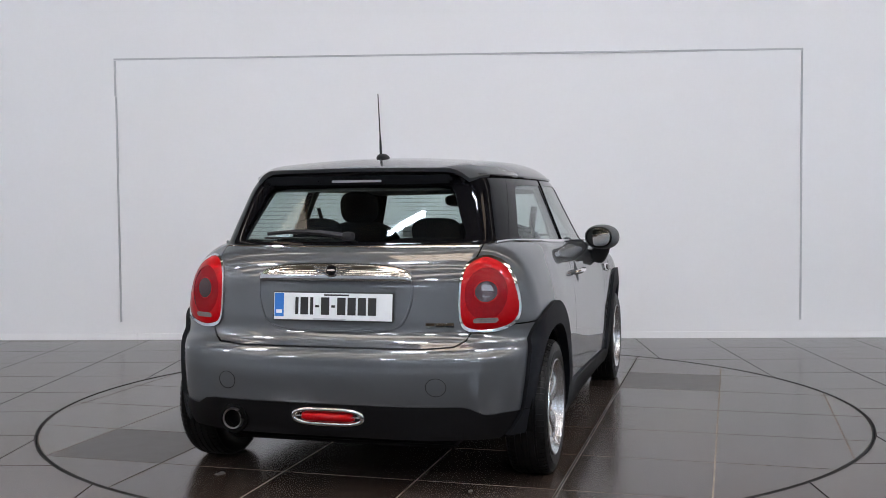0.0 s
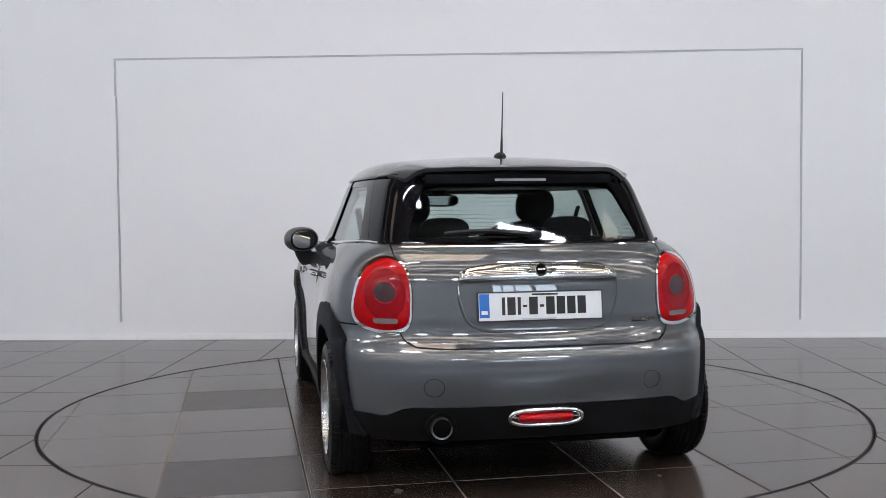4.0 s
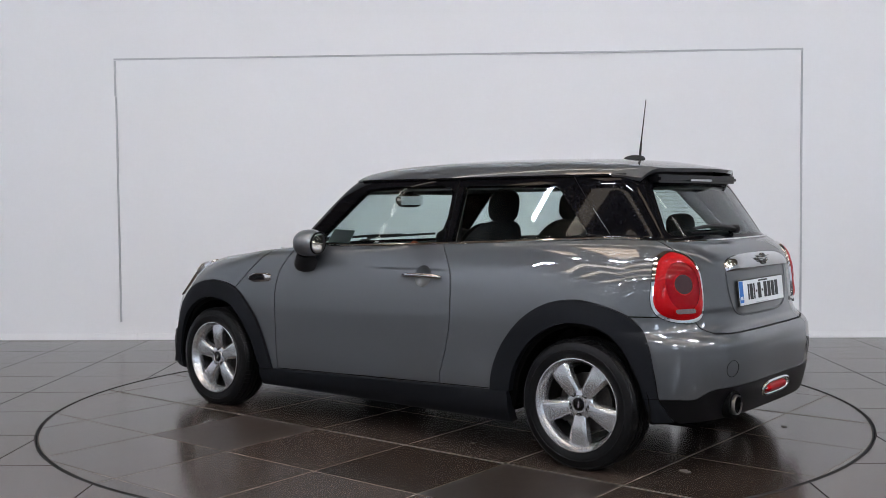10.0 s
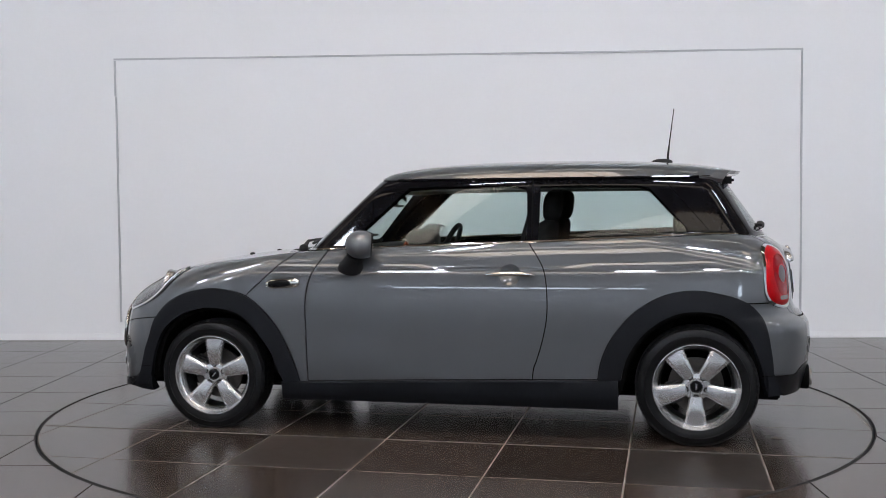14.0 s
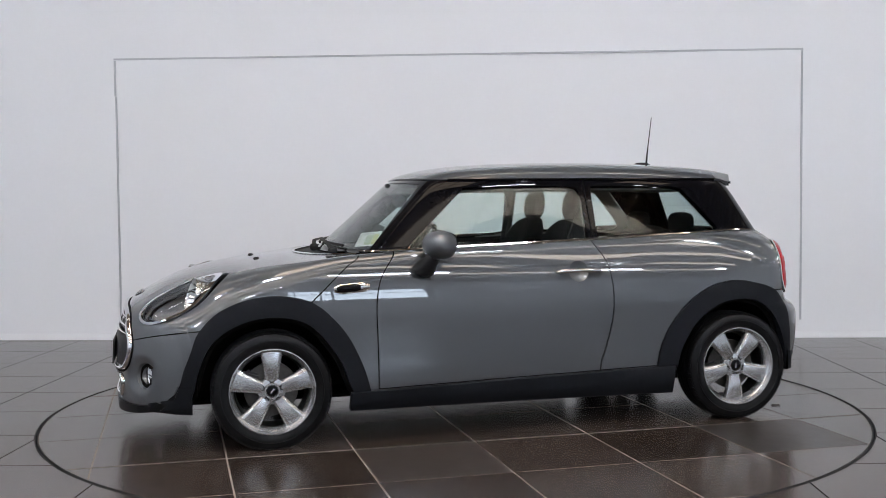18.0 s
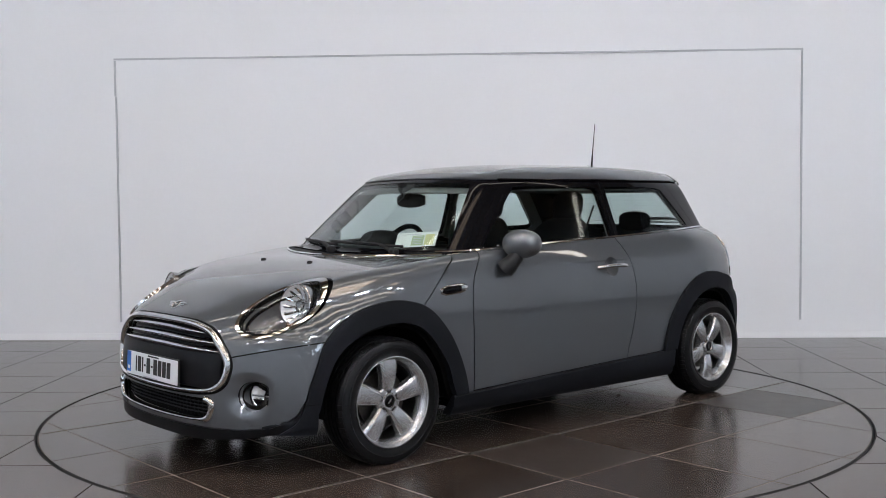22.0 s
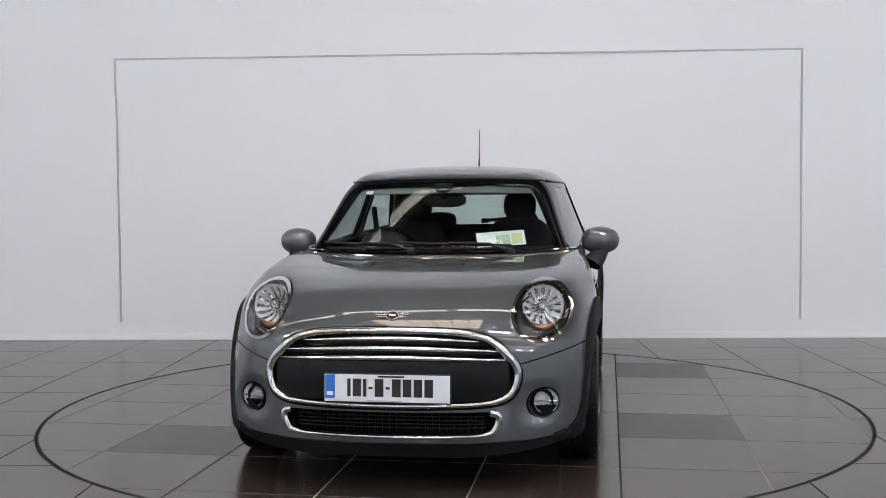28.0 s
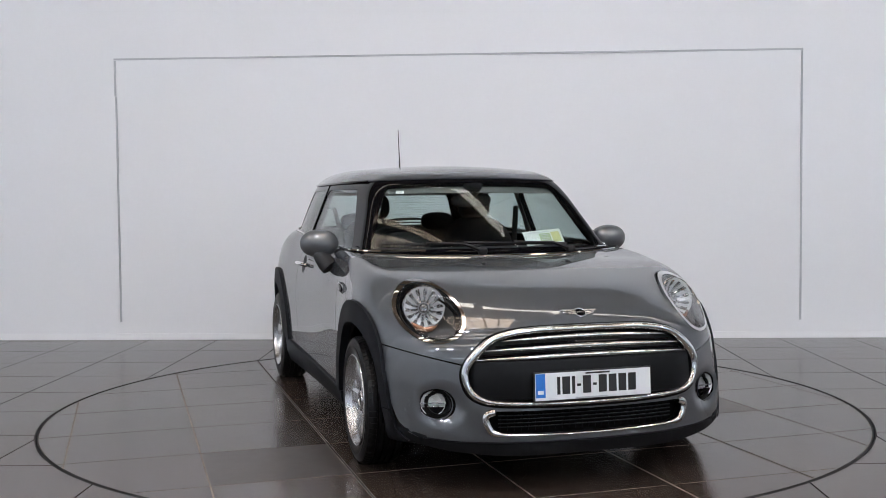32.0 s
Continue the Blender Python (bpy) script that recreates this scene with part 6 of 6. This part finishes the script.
# dashboard: a rounded slab with a cowl over the dials
bm = bmesh.new()
prof = [(2.08, 0.905), (1.95, 0.935), (1.80, 0.945), (1.70, 0.935), (1.64, 0.900), (1.62, 0.82), (1.66, 0.66), (1.74, 0.50), (2.0, 0.50)]
ends = []
for y in np.linspace(-0.66, 0.66, 21):
    bow = 0.10 * (y / 0.66) ** 2
    ends.append([bm.verts.new((px - bow * (1 if px > 1.75 else 0.35), float(y), pz)) for px, pz in prof])
for a, b in zip(ends, ends[1:]):
    for i in range(len(prof) - 1):
        bm.faces.new((a[i], a[i + 1], b[i + 1], b[i]))
bm.faces.new(ends[0])
bm.faces.new(ends[-1][::-1])
bmesh.ops.recalc_face_normals(bm, faces=bm.faces)
dash = car_part("dashboard", finish(bm, "dashboard", M["dash"], True, 50), "black moulded dashboard")
place("centre_dial", lathe_mesh("centre_dial", [(0.0, 0.0), (0.10, 0.0), (0.112, -0.012), (0.118, -0.004), (0.118, 0.03)], M["gloss_black"], "x", 40), dash, "large round centre dial", loc=(1.625, 0, 0.80))
place("instrument_hood", pillow_mesh("instrument_hood", (0.10, 0.13, 0.07), M["dash"], 2.6, 12), dash, "hooded instrument pod", loc=(1.62, -0.36, 0.955))
ring = [(0.19 * math.cos(a) * 0, 0.185 * math.cos(a), 0.185 * math.sin(a)) for a in (2 * math.pi * i / 48 for i in range(48))]
wheel_m = Matrix.Translation((OX + 1.47, OY - 0.36, 0.875)) @ Matrix.Rotation(radians(-24), 4, "Y")
sw = car_part("steering_wheel", tube_mesh("steering_wheel", ring, 0.016, M["dash"], 10, True, up=(1, 0, 0)), "black leather steering wheel")
sw.matrix_basis = wheel_m
place("boss", pillow_mesh("boss", (0.035, 0.07, 0.06), M["dash"], 2.8, 10), sw)
for a in (0, 180, 270):
    d = Vector((0, math.cos(radians(a)), math.sin(radians(a))))
    place("wheel_spoke", tube_mesh("wheel_spoke", [d * 0.05, d * 0.175], [0.02, 0.014], M["dash"], 8, flat=0.6, up=(1, 0, 0)), sw)
mirror = car_part("interior_mirror", pillow_mesh("interior_mirror", (0.024, 0.118, 0.040), M["dash"], 2.8, 12), "black interior mirror on the windscreen", loc=(1.685, 0, 1.198))
place("mount", tube_mesh("mount", [(0.01, 0, 0.01), (0.025, 0, 0.055), (0.02, 0, 0.085)], [0.02, 0.05, 0.06], M["dash"], 10, up=(0, 1, 0)), mirror)
place("glass", box_mesh("glass", (-0.0245, -0.10, -0.026), (-0.0225, 0.10, 0.026), M["chrome"], 0.002), mirror)
for s in (1, -1):
    visor = car_part("sun_visor", box_mesh("sun_visor", (1.47, s * 0.30 - 0.16, 1.262), (1.60, s * 0.30 + 0.16, 1.274), M["headlining"], 0.005), "pale grey sun visor folded up")
    visor.matrix_basis = Matrix.Translation(SHIFT) @ Matrix.Translation((0, 0, 0.0))
    card = car_part("door_card", box_mesh("door_card", (0.80, s * 0.70 - 0.03, 0.45), (1.80, s * 0.70 + 0.03, 0.925), M["dash"], 0.02), "black door trim with a pocket")
    trim = car_part("b_pillar_trim", tube_mesh("b_pillar_trim", [(0.80, s * 0.705, 0.95), (0.80, s * 0.66, 1.10), (0.80, s * 0.60, 1.26)], 0.022, M["trim_grey"], 8, flat=0.5, up=(0, 1, 0)), "grey pillar trim")
    belt_p = car_part("seat_belt", tube_mesh("seat_belt", [(0.82, s * 0.60, 1.16), (0.87, s * 0.57, 1.0), (0.93, s * 0.53, 0.72)], 0.018, M["dash"], 6, flat=0.15), "black seat belt")
# papers behind the windscreen
sheet = car_part("parking_paper", box_mesh("parking_paper", (0, -0.132, 0), (0.0015, 0.125, 0.086), M["paper"]), "white and pale green printed paper behind the windscreen")
sheet.matrix_basis = Matrix.Translation((OX + 1.945, OY + 0.345, 0.955)) @ Matrix.Rotation(radians(14), 4, "Z") @ Matrix.Rotation(radians(-30), 4, "Y") @ Matrix.Rotation(radians(4), 4, "X")
place("green_panel", box_mesh("green_panel", (0.0018, -0.03, 0.008), (0.0022, 0.045, 0.066), M["print"]), sheet, "pale green printed panel")
place("yellow_panel", box_mesh("yellow_panel", (0.0018, 0.052, 0.008), (0.0022, 0.110, 0.070), surface("pale_yellow_print", (0.60, 0.58, 0.28), 0.7)), sheet, "pale yellow printed panel")
for k in range(5):
    place("text_bar", box_mesh("text_bar", (0.0024, -0.022, 0.016 + k * 0.010), (0.0026, 0.036 - 0.008 * (k % 2), 0.020 + k * 0.010), M["strip"]), sheet)
place("heading_bar", box_mesh("heading_bar", (0.0018, -0.10, 0.072), (0.0022, 0.04, 0.077), M["strip"]), sheet)
tag = car_part("screen_sticker", box_mesh("screen_sticker", (0, -0.022, -0.012), (0.001, 0.022, 0.012), M["paper"]), "small white sticker on the windscreen")
tag.matrix_basis = Matrix.Translation(Vector(SHIFT) + Vector(on_front(-0.418, 1.248, -0.008, 1.2)[0])) @ Matrix.Rotation(radians(-20), 4, "Z") @ Matrix.Rotation(radians(-48), 4, "Y")
dial = [(0.0, 0.046 * math.cos(a), 0.046 * math.sin(a)) for a in (2 * math.pi * i / 36 for i in range(36))]
car_part("dial_ring", tube_mesh("dial_ring", dial, 0.006, M["orange"], 8, True, up=(1, 0, 0)), "orange-red ring round a dial on the dashboard", loc=(1.640, 0.01, 0.906))


# ---------------------------------------------------------------- dry leaf scraps lying on the turntable
random.seed(5)
scraps = []
for x, y, size in ((0.463, 0.485, 0.020), (0.667, 0.719, 0.016), (-0.396, 0.582, 0.036), (-0.405, -0.556, 0.018)):
    bm = bmesh.new()
    lower = [bm.verts.new((OX + x + size * (0.6 + 0.4 * random.random()) * math.cos(a), OY + y + 0.7 * size * (0.5 + 0.5 * random.random()) * math.sin(a), 0.0005)) for a in (2 * math.pi * i / 9 for i in range(9))]
    upper = [bm.verts.new(v.co + Vector((0, 0, 0.0015 + 0.004 * random.random()))) for v in lower]
    bm.faces.new(lower[::-1])
    bm.faces.new(upper)
    for i in range(9):
        bm.faces.new((lower[i], lower[(i + 1) % 9], upper[(i + 1) % 9], upper[i]))
    scraps.append(tagged(place("leaf_scrap", finish(bm, "leaf_scrap", M["leaf_pale"] if x < 0 else M["leaf"])), "small pale dry leaf lying on the turntable tiles" if x < 0 else "tiny dark dry leaf scrap lying on the tiles", "debris"))

# ---------------------------------------------------------------- what moves


def motions():
    rows = [(float(t), pose(0, 0, 0, 0, 0, float(TURN(t)))) for t in range(33)]
    walk(car, rows)
    walk(turntable, rows)
    for scrap in scraps:
        walk(scrap, rows)


motions()
